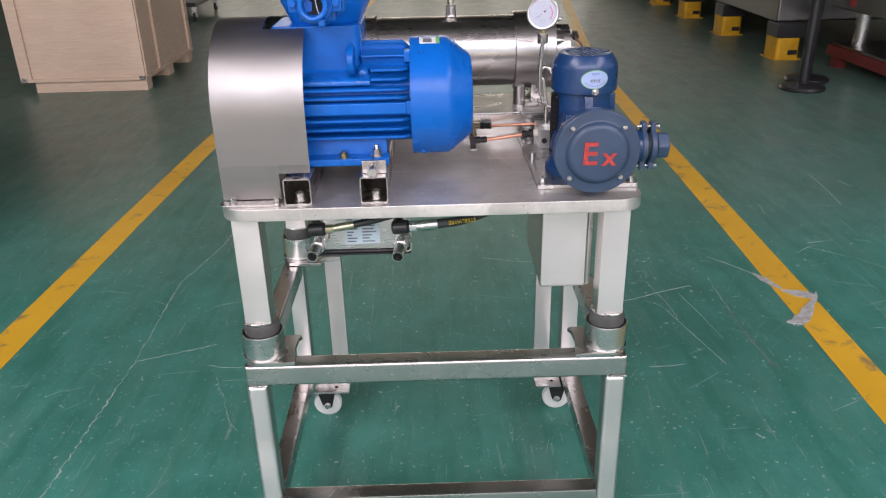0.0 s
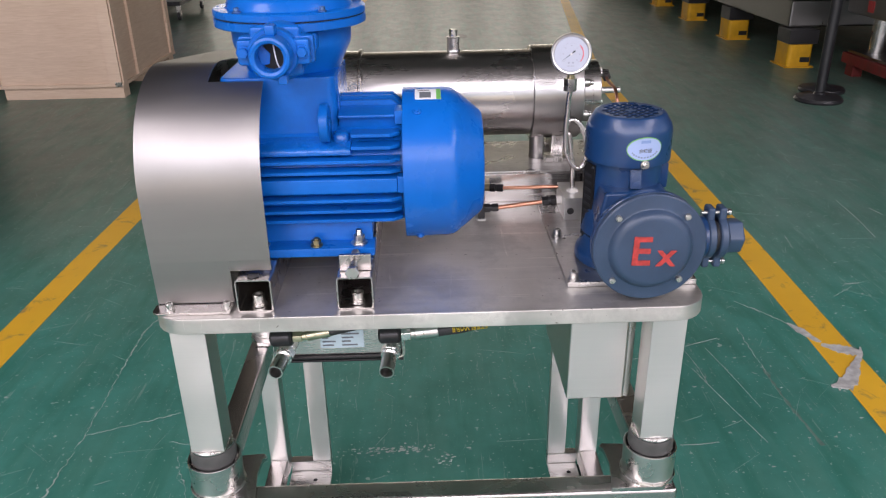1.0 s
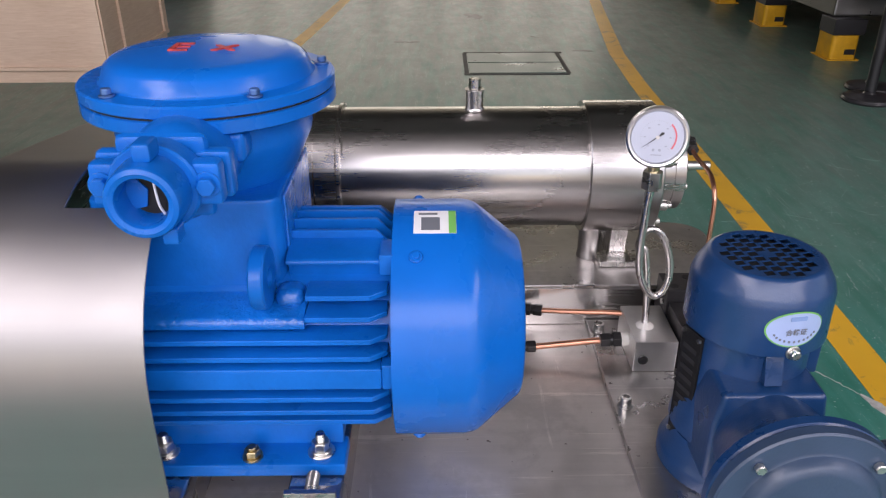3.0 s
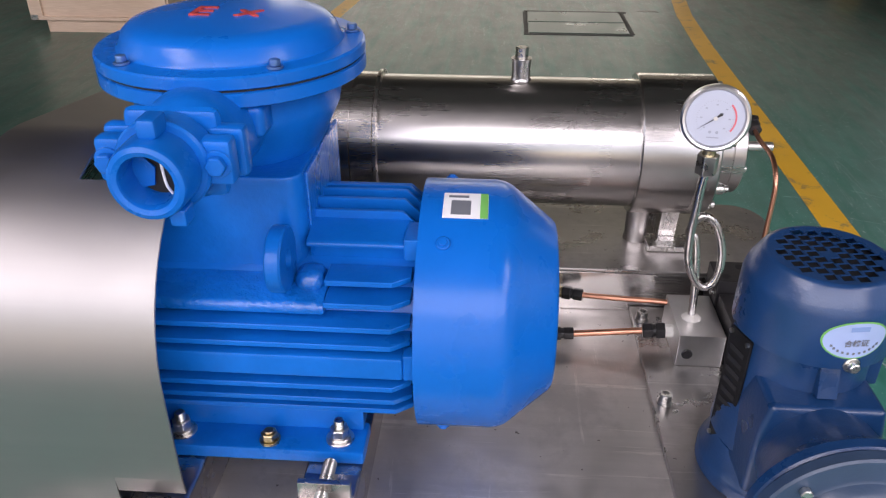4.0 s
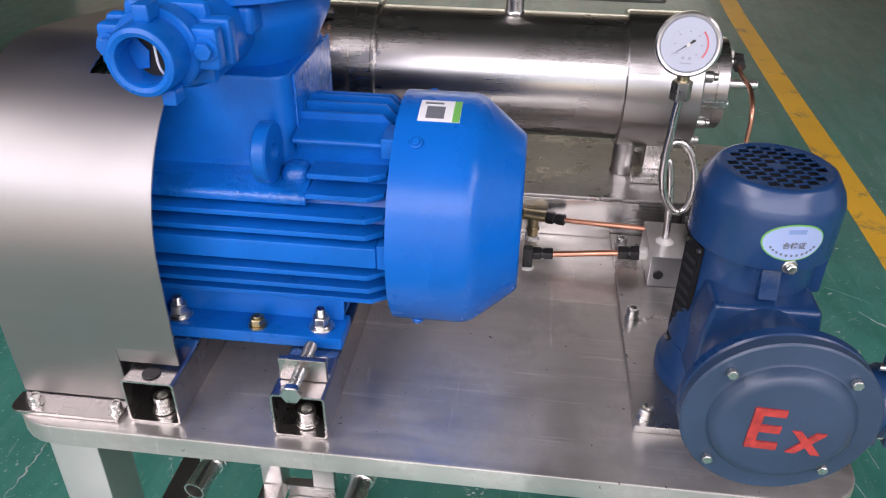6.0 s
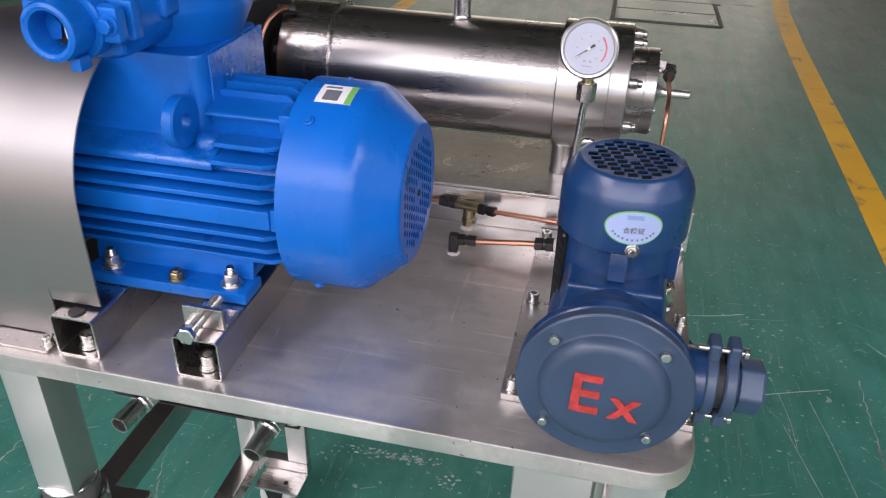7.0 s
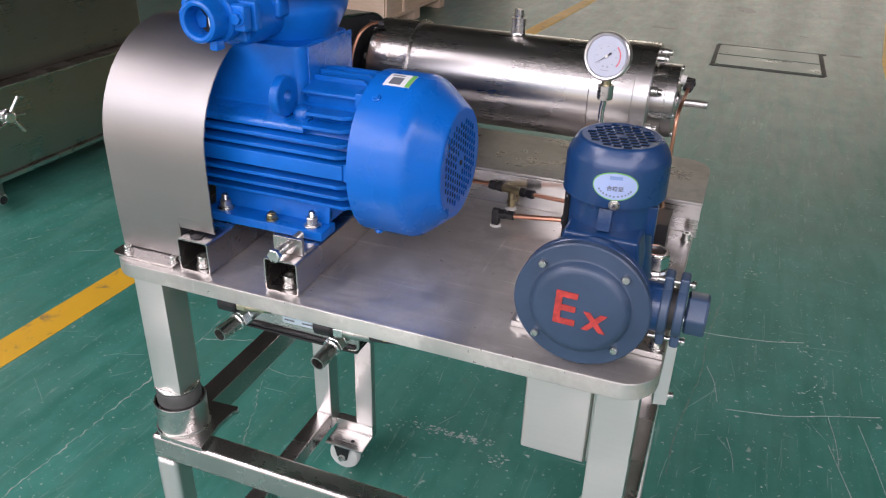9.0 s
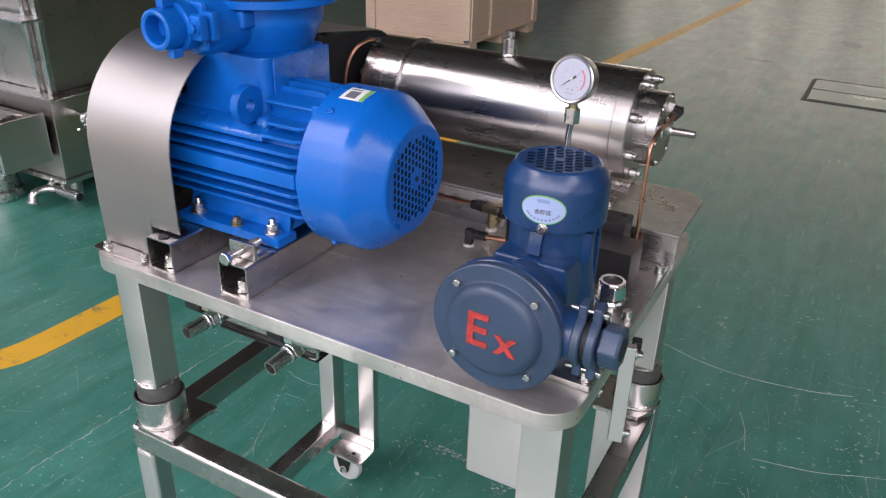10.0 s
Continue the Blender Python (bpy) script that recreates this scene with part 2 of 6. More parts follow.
# near black; put in place of shade in holes and gaps, also on joints
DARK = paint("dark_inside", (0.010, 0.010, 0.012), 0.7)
WHITE = paint("white_paper", (0.74, 0.75, 0.76), 0.5, 300, 0.05, 0.0003, 0, 0, 0.04)
GREEN_INK = paint("green_ink", (0.16, 0.44, 0.10), 0.5, 300, 0.03, 0.0003)
GREY_INK = paint("grey_ink", (0.14, 0.15, 0.17), 0.5, 300, 0.03, 0.0003)
PALE_INK = paint("faded_scale_ink", (0.31, 0.33, 0.39), 0.5, 300, 0.03, 0.0003)
PALE_BLUE = paint("pale_blue_label", (0.33, 0.42, 0.66), 0.35, 300, 0.04, 0.0003, 0.2)
LABEL_GREY = paint("pale_grey_label", (0.50, 0.60, 0.66), 0.4, 300, 0.04, 0.0003)
DIAL = paint("dial_white", (0.42, 0.45, 0.54), 0.35, 300, 0.02, 0.0003, 0, 0, 0.03)
NYLON = paint("white_nylon", (0.66, 0.66, 0.63), 0.45, 300, 0.1, 0.0005)
PTFE = paint("white_sealing_tape", (0.72, 0.70, 0.66), 0.7, 200, 0.5, 0.002)
HOSE_YELLOW = paint("yellow_hose_print", (0.55, 0.40, 0.03), 0.5, 300, 0.1, 0.0005)
FLOOR = floor_paint()
PLY = plywood()
TAPE = worn_tape()
FILM = paint("torn_clear_film", (0.46, 0.46, 0.44), 0.35, 80, 0.5, 0.004, 0, 0, 0.3, 40)
SCUFF = paint("brown_scuff", (0.135, 0.215, 0.180), 0.5, 60, 0.4, 0.003, 0, 0, 0.3, 40)
PALE_CRACK = paint("pale_crack_filler", (0.37, 0.42, 0.39), 0.6, 60, 0.4, 0.003, 0, 0, 0.25, 30)
SCRATCH = paint("scratched_coat", (0.23, 0.34, 0.30), 0.5, 60, 0.3, 0.002, 0, 0, 0.2, 30)
HATCH_DARK = paint("dark_joint", (0.045, 0.048, 0.045), 0.6, 60, 0.4, 0.002)
HATCH_TOP = paint("dull_green_cover", (0.045, 0.090, 0.070), 0.3, 60, 0.2, 0.002, 0, 0, 0.3, 6)
WALL = paint("grey_wall_plaster", (0.20, 0.175, 0.150), 0.8, 60, 0.3, 0.003, 0, 0, 0.1, 1.2)
CEILING = paint("dark_roof_sheet", (0.115, 0.112, 0.110), 0.7, 40, 0.3, 0.004, 0, 0, 0.1, 0.8)
YELLOW = paint("yellow_enamel", (0.62, 0.33, 0.01), 0.45, 200, 0.2, 0.0010, 0, 0, 0.2, 8)
BLACK_PAINT = paint("black_enamel", (0.018, 0.018, 0.020), 0.35, 200, 0.15, 0.0008)
RED_OXIDE = paint("dark_red_frame_paint", (0.16, 0.022, 0.020), 0.5, 200, 0.3, 0.001, 0, 0, 0.3, 12)
TANK = steel("dull_tank_steel", "y", 0.34, (0.24, 0.235, 0.23), 0.05)
MIRROR_TANK = steel("bright_tank_sheet", "y", 0.30, (0.52, 0.49, 0.455), 0.0)


# ---- geometry helpers ----
def merge(bm, tmp, m=None):
    if m is not None:
        bmesh.ops.transform(tmp, matrix=m, verts=tmp.verts)
    me = bpy.data.meshes.new("tmp")
    tmp.to_mesh(me)
    tmp.free()
    bm.from_mesh(me)
    bpy.data.meshes.remove(me)
    return bm


def bevelled(tmp, width, seg=2, angle=30):
    es = [e for e in tmp.edges if len(e.link_faces) == 2 and e.calc_face_angle(0) > radians(angle)]
    if es:
        bmesh.ops.bevel(tmp, geom=es, offset=width, segments=seg, profile=0.5, affect="EDGES", clamp_overlap=True)


def box(bm, x0, x1, y0, y1, z0, z1, bev=0.0, seg=2):
    t = bmesh.new()
    bmesh.ops.create_cube(t, size=1)
    bmesh.ops.transform(t, verts=t.verts, matrix=Matrix.Translation(((x0 + x1) / 2, (y0 + y1) / 2, (z0 + z1) / 2)) @ Matrix.Diagonal((x1 - x0, y1 - y0, z1 - z0, 1)))
    if bev:
        bevelled(t, bev, seg)
    return merge(bm, t)


def prism(bm, pts, axis, a0, a1, bev=0.0, seg=2):
    """A flat outline pushed along an axis: outline in (y, z), (x, z) or (x, y)."""
    t = bmesh.new()
    put = {"x": lambda p, a: (a, p[0], p[1]), "y": lambda p, a: (p[0], a, p[1]), "z": lambda p, a: (p[0], p[1], a)}[axis]
    lo = [t.verts.new(put(p, a0)) for p in pts]
    hi = [t.verts.new(put(p, a1)) for p in pts]
    t.faces.new(lo[::-1])
    t.faces.new(hi)
    for i in range(len(pts)):
        j = (i + 1) % len(pts)
        t.faces.new((lo[i], lo[j], hi[j], hi[i]))
    bmesh.ops.recalc_face_normals(t, faces=t.faces)
    if bev:
        bevelled(t, bev, seg)
    return merge(bm, t)


def lathe(bm, prof, origin, axis, seg=48, closed=False):
    """A profile of (distance along the axis, radius) turned round the axis."""
    t = bmesh.new()
    q = Vector((0, 0, 1)).rotation_difference(Vector(axis)).to_matrix()
    o = Vector(origin)
    rings = []
    for s, r in prof:
        if r < 1e-6:
            rings.append([t.verts.new(o + q @ Vector((0, 0, s)))])
        else:
            rings.append([t.verts.new(o + q @ Vector((r * math.cos(2 * math.pi * k / seg), r * math.sin(2 * math.pi * k / seg), s))) for k in range(seg)])
    pairs = list(zip(rings, rings[1:])) + ([(rings[-1], rings[0])] if closed else [])
    for a, b in pairs:
        for k in range(seg):
            j = (k + 1) % seg
            if len(a) == 1 and len(b) == 1:
                break
            if len(a) == 1:
                t.faces.new((a[0], b[k], b[j]))
            elif len(b) == 1:
                t.faces.new((a[k], b[0], a[j]))
            else:
                t.faces.new((a[k], b[k], b[j], a[j]))
    bmesh.ops.recalc_face_normals(t, faces=t.faces)
    return merge(bm, t)


def rod(bm, p0, p1, r, seg=20, bev=0.0, r2=None):
    p0, p1 = Vector(p0), Vector(p1)
    h = (p1 - p0).length
    r2 = r if r2 is None else r2
    prof = [(0, 0), (0, r - bev), (bev, r), (h - bev, r2), (h, r2 - bev), (h, 0)] if bev else [(0, 0), (0, r), (h, r2), (h, 0)]
    return lathe(bm, prof, p0, (p1 - p0).normalized(), seg)


def pipe(bm, p0, p1, r, wall, seg=28):
    p0, p1 = Vector(p0), Vector(p1)
    h = (p1 - p0).length
    return lathe(bm, [(0, r - wall), (0, r), (h, r), (h, r - wall)], p0, (p1 - p0).normalized(), seg, True)


def smooth_path(pts, n=8):
    pts = [Vector(p) for p in pts]
    ext = [2 * pts[0] - pts[1], *pts, 2 * pts[-1] - pts[-2]]
    out = []
    for i in range(1, len(ext) - 2):
        a, b, c, d = ext[i - 1:i + 3]
        for k in range(n):
            u = k / n
            out.append(0.5 * (2 * b + (c - a) * u + (2 * a - 5 * b + 4 * c - d) * u * u + (3 * b - a - 3 * c + d) * u ** 3))
    return out + [pts[-1]]


def sweep(bm, pts, r, seg=12, n=8):
    """A round tube along a smooth path."""
    path = smooth_path(pts, n) if n > 1 else [Vector(p) for p in pts]
    t = bmesh.new()
    side = None
    rings = []
    for i, p in enumerate(path):
        d = (path[min(i + 1, len(path) - 1)] - path[max(i - 1, 0)]).normalized()
        if side is None:
            side = d.orthogonal().normalized()
        side = (side - d * side.dot(d)).normalized()
        up = d.cross(side)
        rings.append([t.verts.new(p + r * (math.cos(2 * math.pi * k / seg) * side + math.sin(2 * math.pi * k / seg) * up)) for k in range(seg)])
    for a, b in zip(rings, rings[1:]):
        for k in range(seg):
            t.faces.new((a[k], a[(k + 1) % seg], b[(k + 1) % seg], b[k]))
    t.faces.new(rings[0][::-1])
    t.faces.new(rings[-1])
    bmesh.ops.recalc_face_normals(t, faces=t.faces)
    return merge(bm, t)


def hexbar(bm, p0, p1, r, bev=0.0008):
    t = bmesh.new()
    h = (Vector(p1) - Vector(p0)).length
    lathe(t, [(0, 0), (0, r), (h, r), (h, 0)], (0, 0, 0), (0, 0, 1), 6)
    bmesh.ops.remove_doubles(t, verts=t.verts, dist=1e-6)
    bevelled(t, bev, 1)
    q = Vector((0, 0, 1)).rotation_difference((Vector(p1) - Vector(p0)).normalized()).to_matrix().to_4x4()
    return merge(bm, t, Matrix.Translation(p0) @ q)


def hexbolt(bm, p, axis, r=0.007, h=0.006, washer=True):
    """A bolt head on its washer, standing on p along axis."""
    p, a = Vector(p), Vector(axis).normalized()
    if washer:
        rod(bm, p, p + a * 0.0018, r * 1.35, 18, 0.0004)
        p = p + a * 0.0018
    return hexbar(bm, p, p + a * h, r)


def capbolt(bm, p, axis, r=0.0075, h=0.010):
    """A socket-head screw on a spring washer."""
    p, a = Vector(p), Vector(axis).normalized()
    rod(bm, p, p + a * 0.0018, r * 1.28, 20, 0.0004)
    rod(bm, p + a * 0.0018, p + a * 0.0042, r * 1.12, 20, 0.0004)
    p = p + a * 0.0042
    lathe(bm, [(0, 0), (0, r), (h - 0.0008, r), (h, r - 0.0008), (h, r * 0.6), (h * 0.45, r * 0.55), (h * 0.45, 0)], p, a, 20)
    return bm


def studnut(bm, p, axis, r=0.0085, h=0.009, tip=0.008):
    """A threaded stud with washer, spring washer and nut."""
    p, a = Vector(p), Vector(axis).normalized()
    rod(bm, p, p + a * 0.002, r * 1.45, 20, 0.0004)
    rod(bm, p + a * 0.002, p + a * 0.0045, r * 1.1, 20, 0.0004)
    hexbar(bm, p + a * 0.0045, p + a * (0.0045 + h), r)
    prof, s, k = [(0, 0)], 0.0, 0
    while s < tip:
        prof.append((s, r * (0.56 if k % 2 else 0.50)))
        s, k = s + 0.0009, k + 1
    prof += [(tip, r * 0.45), (tip, 0)]
    return lathe(bm, prof, p + a * (0.0045 + h), a, 14)


def rounded(x0, x1, y0, y1, r, n=6, corners=(1, 1, 1, 1)):
    """The outline of a rectangle with rounded corners, anticlockwise from the low corner."""
    out = []
    for (cx, cy, a0), on in zip(((x0 + r, y0 + r, 180), (x1 - r, y0 + r, 270), (x1 - r, y1 - r, 0), (x0 + r, y1 - r, 90)), corners):
        if on:
            out += [(cx + r * math.cos(radians(a0 + 90 * k / n)), cy + r * math.sin(radians(a0 + 90 * k / n))) for k in range(n + 1)]
        else:
            out.append((cx + r * math.copysign(1, cx - (x0 + x1) / 2), cy + r * math.copysign(1, cy - (y0 + y1) / 2)))
    return out


def strip(bm, centre, wide, z0, z1):
    """A flat band along a plan line."""
    t = bmesh.new()
    left, right = [], []
    for i, p in enumerate(centre):
        a, b = Vector(centre[max(i - 1, 0)]), Vector(centre[min(i + 1, len(centre) - 1)])
        d = (b - a).normalized()
        w = wide[i] / 2 if isinstance(wide, (list, tuple)) else wide / 2
        left.append((p[0] - d.y * w, p[1] + d.x * w))
        right.append((p[0] + d.y * w, p[1] - d.x * w))
    rows = [[t.verts.new((*l_, z)) for l_, z in ((left[i], z0), (left[i], z1), (right[i], z1), (right[i], z0))] for i in range(len(centre))]
    for a, b in zip(rows, rows[1:]):
        for k in range(3):
            t.faces.new((a[k], a[k + 1], b[k + 1], b[k]))
    t.faces.new(rows[0])
    t.faces.new(rows[-1][::-1])
    bmesh.ops.recalc_face_normals(t, faces=t.faces)
    return merge(bm, t)


def carve(bm, cutter):
    """bm with the solid cutter taken out of it."""
    a, b = bpy.data.meshes.new("a"), bpy.data.meshes.new("b")
    bm.to_mesh(a)
    cutter.to_mesh(b)
    bm.free(), cutter.free()
    oa, ob = new("carve_a", a), new("carve_b", b)
    md = oa.modifiers.new("cut", "BOOLEAN")
    md.operation, md.object, md.solver = "DIFFERENCE", ob, "EXACT"
    bpy.context.view_layer.update()
    me = bpy.data.meshes.new_from_object(oa.evaluated_get(bpy.context.evaluated_depsgraph_get()))
    out = bmesh.new()
    out.from_mesh(me)
    for o in (oa, ob):
        bpy.data.objects.remove(o)
    for m in (a, b, me):
        bpy.data.meshes.remove(m)
    return out


def perforated(bm, cutter, axis, level):
    """bm with holes right through: the floors that the cutter leaves at level are taken away."""
    bm = carve(bm, cutter)
    gone = [f for f in bm.faces if all(abs(v.co[axis] - level) < 2e-4 for v in f.verts)]
    bmesh.ops.delete(bm, geom=gone, context="FACES")
    return bm


def lettering(text, size, deep, m, fat=0.0):
    """Raised letters as a bmesh, centred, standing in the plane of m."""
    cu = bpy.data.curves.new("letters", "FONT")
    cu.body, cu.size, cu.extrude, cu.align_x, cu.align_y, cu.bevel_depth = text, size, deep, "CENTER", "CENTER", 0.0
    cu.offset = fat
    ob = new("letters_tmp", cu)
    bpy.context.view_layer.update()
    me = bpy.data.meshes.new_from_object(ob.evaluated_get(bpy.context.evaluated_depsgraph_get()))
    bm = bmesh.new()
    bm.from_mesh(me)
    bpy.data.objects.remove(ob)
    bpy.data.curves.remove(cu)
    bpy.data.meshes.remove(me)
    bmesh.ops.transform(bm, matrix=m, verts=bm.verts)
    return bm


def mesh_of(name, bm, material, angle=35):
    me = bpy.data.meshes.new(name)
    for f in bm.faces:
        f.smooth = True
    bm.normal_update()
    limit = math.cos(radians(angle))
    # shade by the large faces, so that flat sides stay flat up to their bevels
    area = {f: f.calc_area() for f in bm.faces}
    shade = []
    for f in bm.faces:
        for lo in f.loops:
            total = Vector((0, 0, 0))
            for g in lo.vert.link_faces:
                if g is f or g.normal.dot(f.normal) > limit:
                    total += g.normal * area[g]
            shade.append(total.normalized() if total.length > 1e-12 else f.normal.copy())
    bm.to_mesh(me)
    bm.free()
    me.set_sharp_from_angle(angle=radians(angle))
    me.normals_split_custom_set(shade)
    me.materials.append(material)
    return me


def thing(name, at, label, category, group=""):
    ob = new(name)
    ob.location = at
    ob.empty_display_size = 0.05
    return tagged(ob, label, category, group)


def part(name, bm, material, parent, label="", angle=35):
    """One mesh under a thing or a part, modelled in world places."""
    ob = new(name, mesh_of(name, bm, material, angle))
    bpy.context.view_layer.update()
    ob.parent = parent
    ob.matrix_parent_inverse = parent.matrix_world.inverted()
    return tagged(ob, label) if label else ob


def solid(name, bm, material, label, category, group="", kind="", angle=35):
    """A top-level thing of one mesh."""
    return tagged(new(name, mesh_of(name, bm, material, angle)), label, category, group, kind)


def B():
    return bmesh.new()


# ---- the hall ----
H = HALL
bm = B()
box(bm, H["x0"] - 0.3, H["x1"] + 0.3, H["y0"] - 0.3, H["y1"] + 0.3, -0.2, 0.0)
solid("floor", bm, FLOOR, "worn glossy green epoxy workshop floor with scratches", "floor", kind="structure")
bm = B()
box(bm, H["x0"] - 0.3, H["x1"] + 0.3, H["y0"] - 0.3, H["y1"] + 0.3, H["top"], H["top"] + 0.2)
for k in range(9):
    box(bm, H["x0"], H["x1"], -5.5 + 3.5 * k, -5.3 + 3.5 * k, H["top"] - 0.35, H["top"] - 0.002)
solid("ceiling", bm, CEILING, "dark sheet workshop roof on cross beams", "ceiling", kind="structure")


def wall(name, along, at, lo, hi, gaps, sill, head, thick=0.25, gate=None):
    """A hall wall with openings between sill and head."""
    w = B()
    sgn = 1 if at > 0 else -1
    a, b = (at, at + thick * sgn) if sgn > 0 else (at - thick, at)

    def piece(u0, u1, z0, z1):
        if u1 - u0 < 0.01 or z1 - z0 < 0.01:
            return
        if along == "x":
            box(w, u0, u1, a, b, z0, z1)
        else:
            box(w, a, b, u0, u1, z0, z1)
    if gate:
        piece(lo, gate[0], 0, sill)
        piece(gate[1], hi, 0, sill)
        piece(gate[0], gate[1], 3.02, sill)
    else:
        piece(lo, hi, 0, sill)
    piece(lo, hi, head, H["top"])
    u = lo
    for g0, g1 in gaps:
        piece(u, g0, sill, head)
        u = g1
    piece(u, hi, sill, head)
    return solid(name, w, WALL, "plain grey plastered workshop wall", "wall", kind="structure")


# the low opening holds the added warm lamp
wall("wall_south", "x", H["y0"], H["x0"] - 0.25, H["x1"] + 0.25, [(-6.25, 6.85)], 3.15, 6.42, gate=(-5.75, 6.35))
wall("wall_north", "x", H["y1"], H["x0"] - 0.25, H["x1"] + 0.25, [(-6.225 + 1.6 * k, -4.975 + 1.6 * k) for k in range(8)], 2.38, 5.02)
# side openings made for the added fill lamps
wall("wall_west", "y", H["x0"], H["y0"], H["y1"], [(-3.5, 3.5)], 1.5, 4.9)
wall("wall_east", "y", H["x1"], H["y0"], H["y1"], [(-3.5, 3.5)], 1.5, 4.9)

# unseen pale floor strip, added so that the steel mirrors a brighter floor
bm = B()
box(bm, H["x0"], H["x1"], H["y0"] - 0.3, -0.45, 0.0, 0.004)
solid("reflector_floor_strip", bm, paint("reflector_grey", (0.43, 0.42, 0.395), 0.6, 30, 0.3, 0.003, 0, 0, 0.15, 2.0), "plain grey floor strip, unseen, added to brighten the steel reflections", "floor", kind="structure")

# painted lane lines, cracks and scuffs, the floor cover
LEFT_LINE = [(-2.40, 1.40), (-1.95, 1.575), (-1.60, 1.715), (-1.46, 1.775), (-1.385, 1.817), (-1.360, 1.870), (-1.350, 1.92), (-1.345, 2.00), (-1.335, 2.3), (-1.318, 2.8), (-1.300, 3.4), (-1.25, 4.6), (-1.13, 6.6), (-0.99, 8.2), (-0.75, 11.5), (-0.3, 17.5)]
RIGHT_LINE = [(1.36, 0.6), (1.380, 1.9), (1.398, 2.5), (1.420, 3.3), (1.438, 4.2), (1.458, 5.2), (1.485, 6.2), (1.530, 7.1), (1.70, 8.6), (2.05, 11.5), (2.5, 17.5)]
bm = B()
strip(bm, LEFT_LINE, 0.118, 0.0, 0.0012)
strip(bm, RIGHT_LINE, 0.118, 0.0, 0.0012)
lane = solid("lane_line", bm, TAPE, "worn yellow lane tape on the floor", "floor line", kind="structure")


def crack(line, wide, seed):
    rnd = random.Random(seed)
    pts = [line[0]]
    for (xa, ya), (xb, yb) in zip(line, line[1:]):
        k = max(2, int(math.hypot(xb - xa, yb - ya) / 0.011))
        pts += [(xa + (xb - xa) * i / k + rnd.uniform(-0.0042, 0.0042), ya + (yb - ya) * i / k + rnd.uniform(-0.004, 0.004)) for i in range(1, k + 1)]
    return pts, [0.65 * wide * rnd.choice((0.05, 0.10, 0.18, 0.30, 0.45, 0.70, 1.0)) for _ in pts]


bm = B()
for line, wide, seed in (
    ([(-0.76, 3.45), (-0.80, 3.15), (-0.875, 2.83), (-0.86, 2.27), (-0.88, 1.67), (-0.90, 1.2)], 0.007, 1),
    ([(-0.86, 2.27), (-0.70, 2.33), (-0.62, 2.36)], 0.004, 2),
    ([(1.198, 2.932), (1.283, 2.82), (1.325, 2.75)], 0.009, 3),
    ([(1.139, 2.746), (1.13, 2.60), (1.13, 2.48)], 0.006, 4),
    ([(-0.574, 2.168), (-0.52, 2.04), (-0.4735, 1.915)], 0.004, 7),
    ([(-0.614, 2.231), (-0.53, 2.215), (-0.444, 2.234)], 0.004, 8),
    ([(1.602, 3.36), (1.624, 3.489)], 0.005, 9),
    ([(1.568, 2.947), (1.665, 3.016)], 0.004, 10),
):
    pts, w = crack(line, wide, seed)
    strip(bm, pts, w, 0.0, 0.0008)
# long single scratches
for line, wide in (
    ([(0.30, 2.98), (0.443, 2.935), (0.577, 2.925), (0.748, 2.951), (0.864, 2.990)], 0.0040),
    ([(0.653, 2.556), (0.80, 2.587), (0.908, 2.632), (1.05, 2.685)], 0.0030),
    ([(0.916, 2.631), (0.93, 2.53), (0.933, 2.437)], 0.0026),
    ([(0.663, 2.438), (0.68, 2.37), (0.686, 2.314)], 0.0024),
    ([(0.589, 2.742), (0.615, 2.67), (0.630, 2.58)], 0.0030),
    ([(0.911, 2.512), (0.955, 2.33), (1.00, 2.152)], 0.0030),
    ([(0.991, 2.625), (1.02, 2.46), (1.042, 2.307)], 0.0024),
    ([(0.763, 2.153), (0.82, 2.154), (0.871, 2.161)], 0.0035),
    ([(2.037, 3.881), (2.02, 3.66), (1.992, 3.450)], 0.0050),
    ([(2.138, 3.771), (2.155, 3.691)], 0.0050),
    ([(1.651, 3.038), (1.711, 3.044)], 0.0060),
):
    pts = [(p.x, p.y) for p in smooth_path([(*p, 0) for p in line], 12)]
    strip(bm, pts, [wide * 0.8 * (0.25 + 0.75 * abs(math.sin(1.7 * i + wide * 900))) for i in range(len(pts))], 0.0, 0.0008)
rnd = random.Random(5)
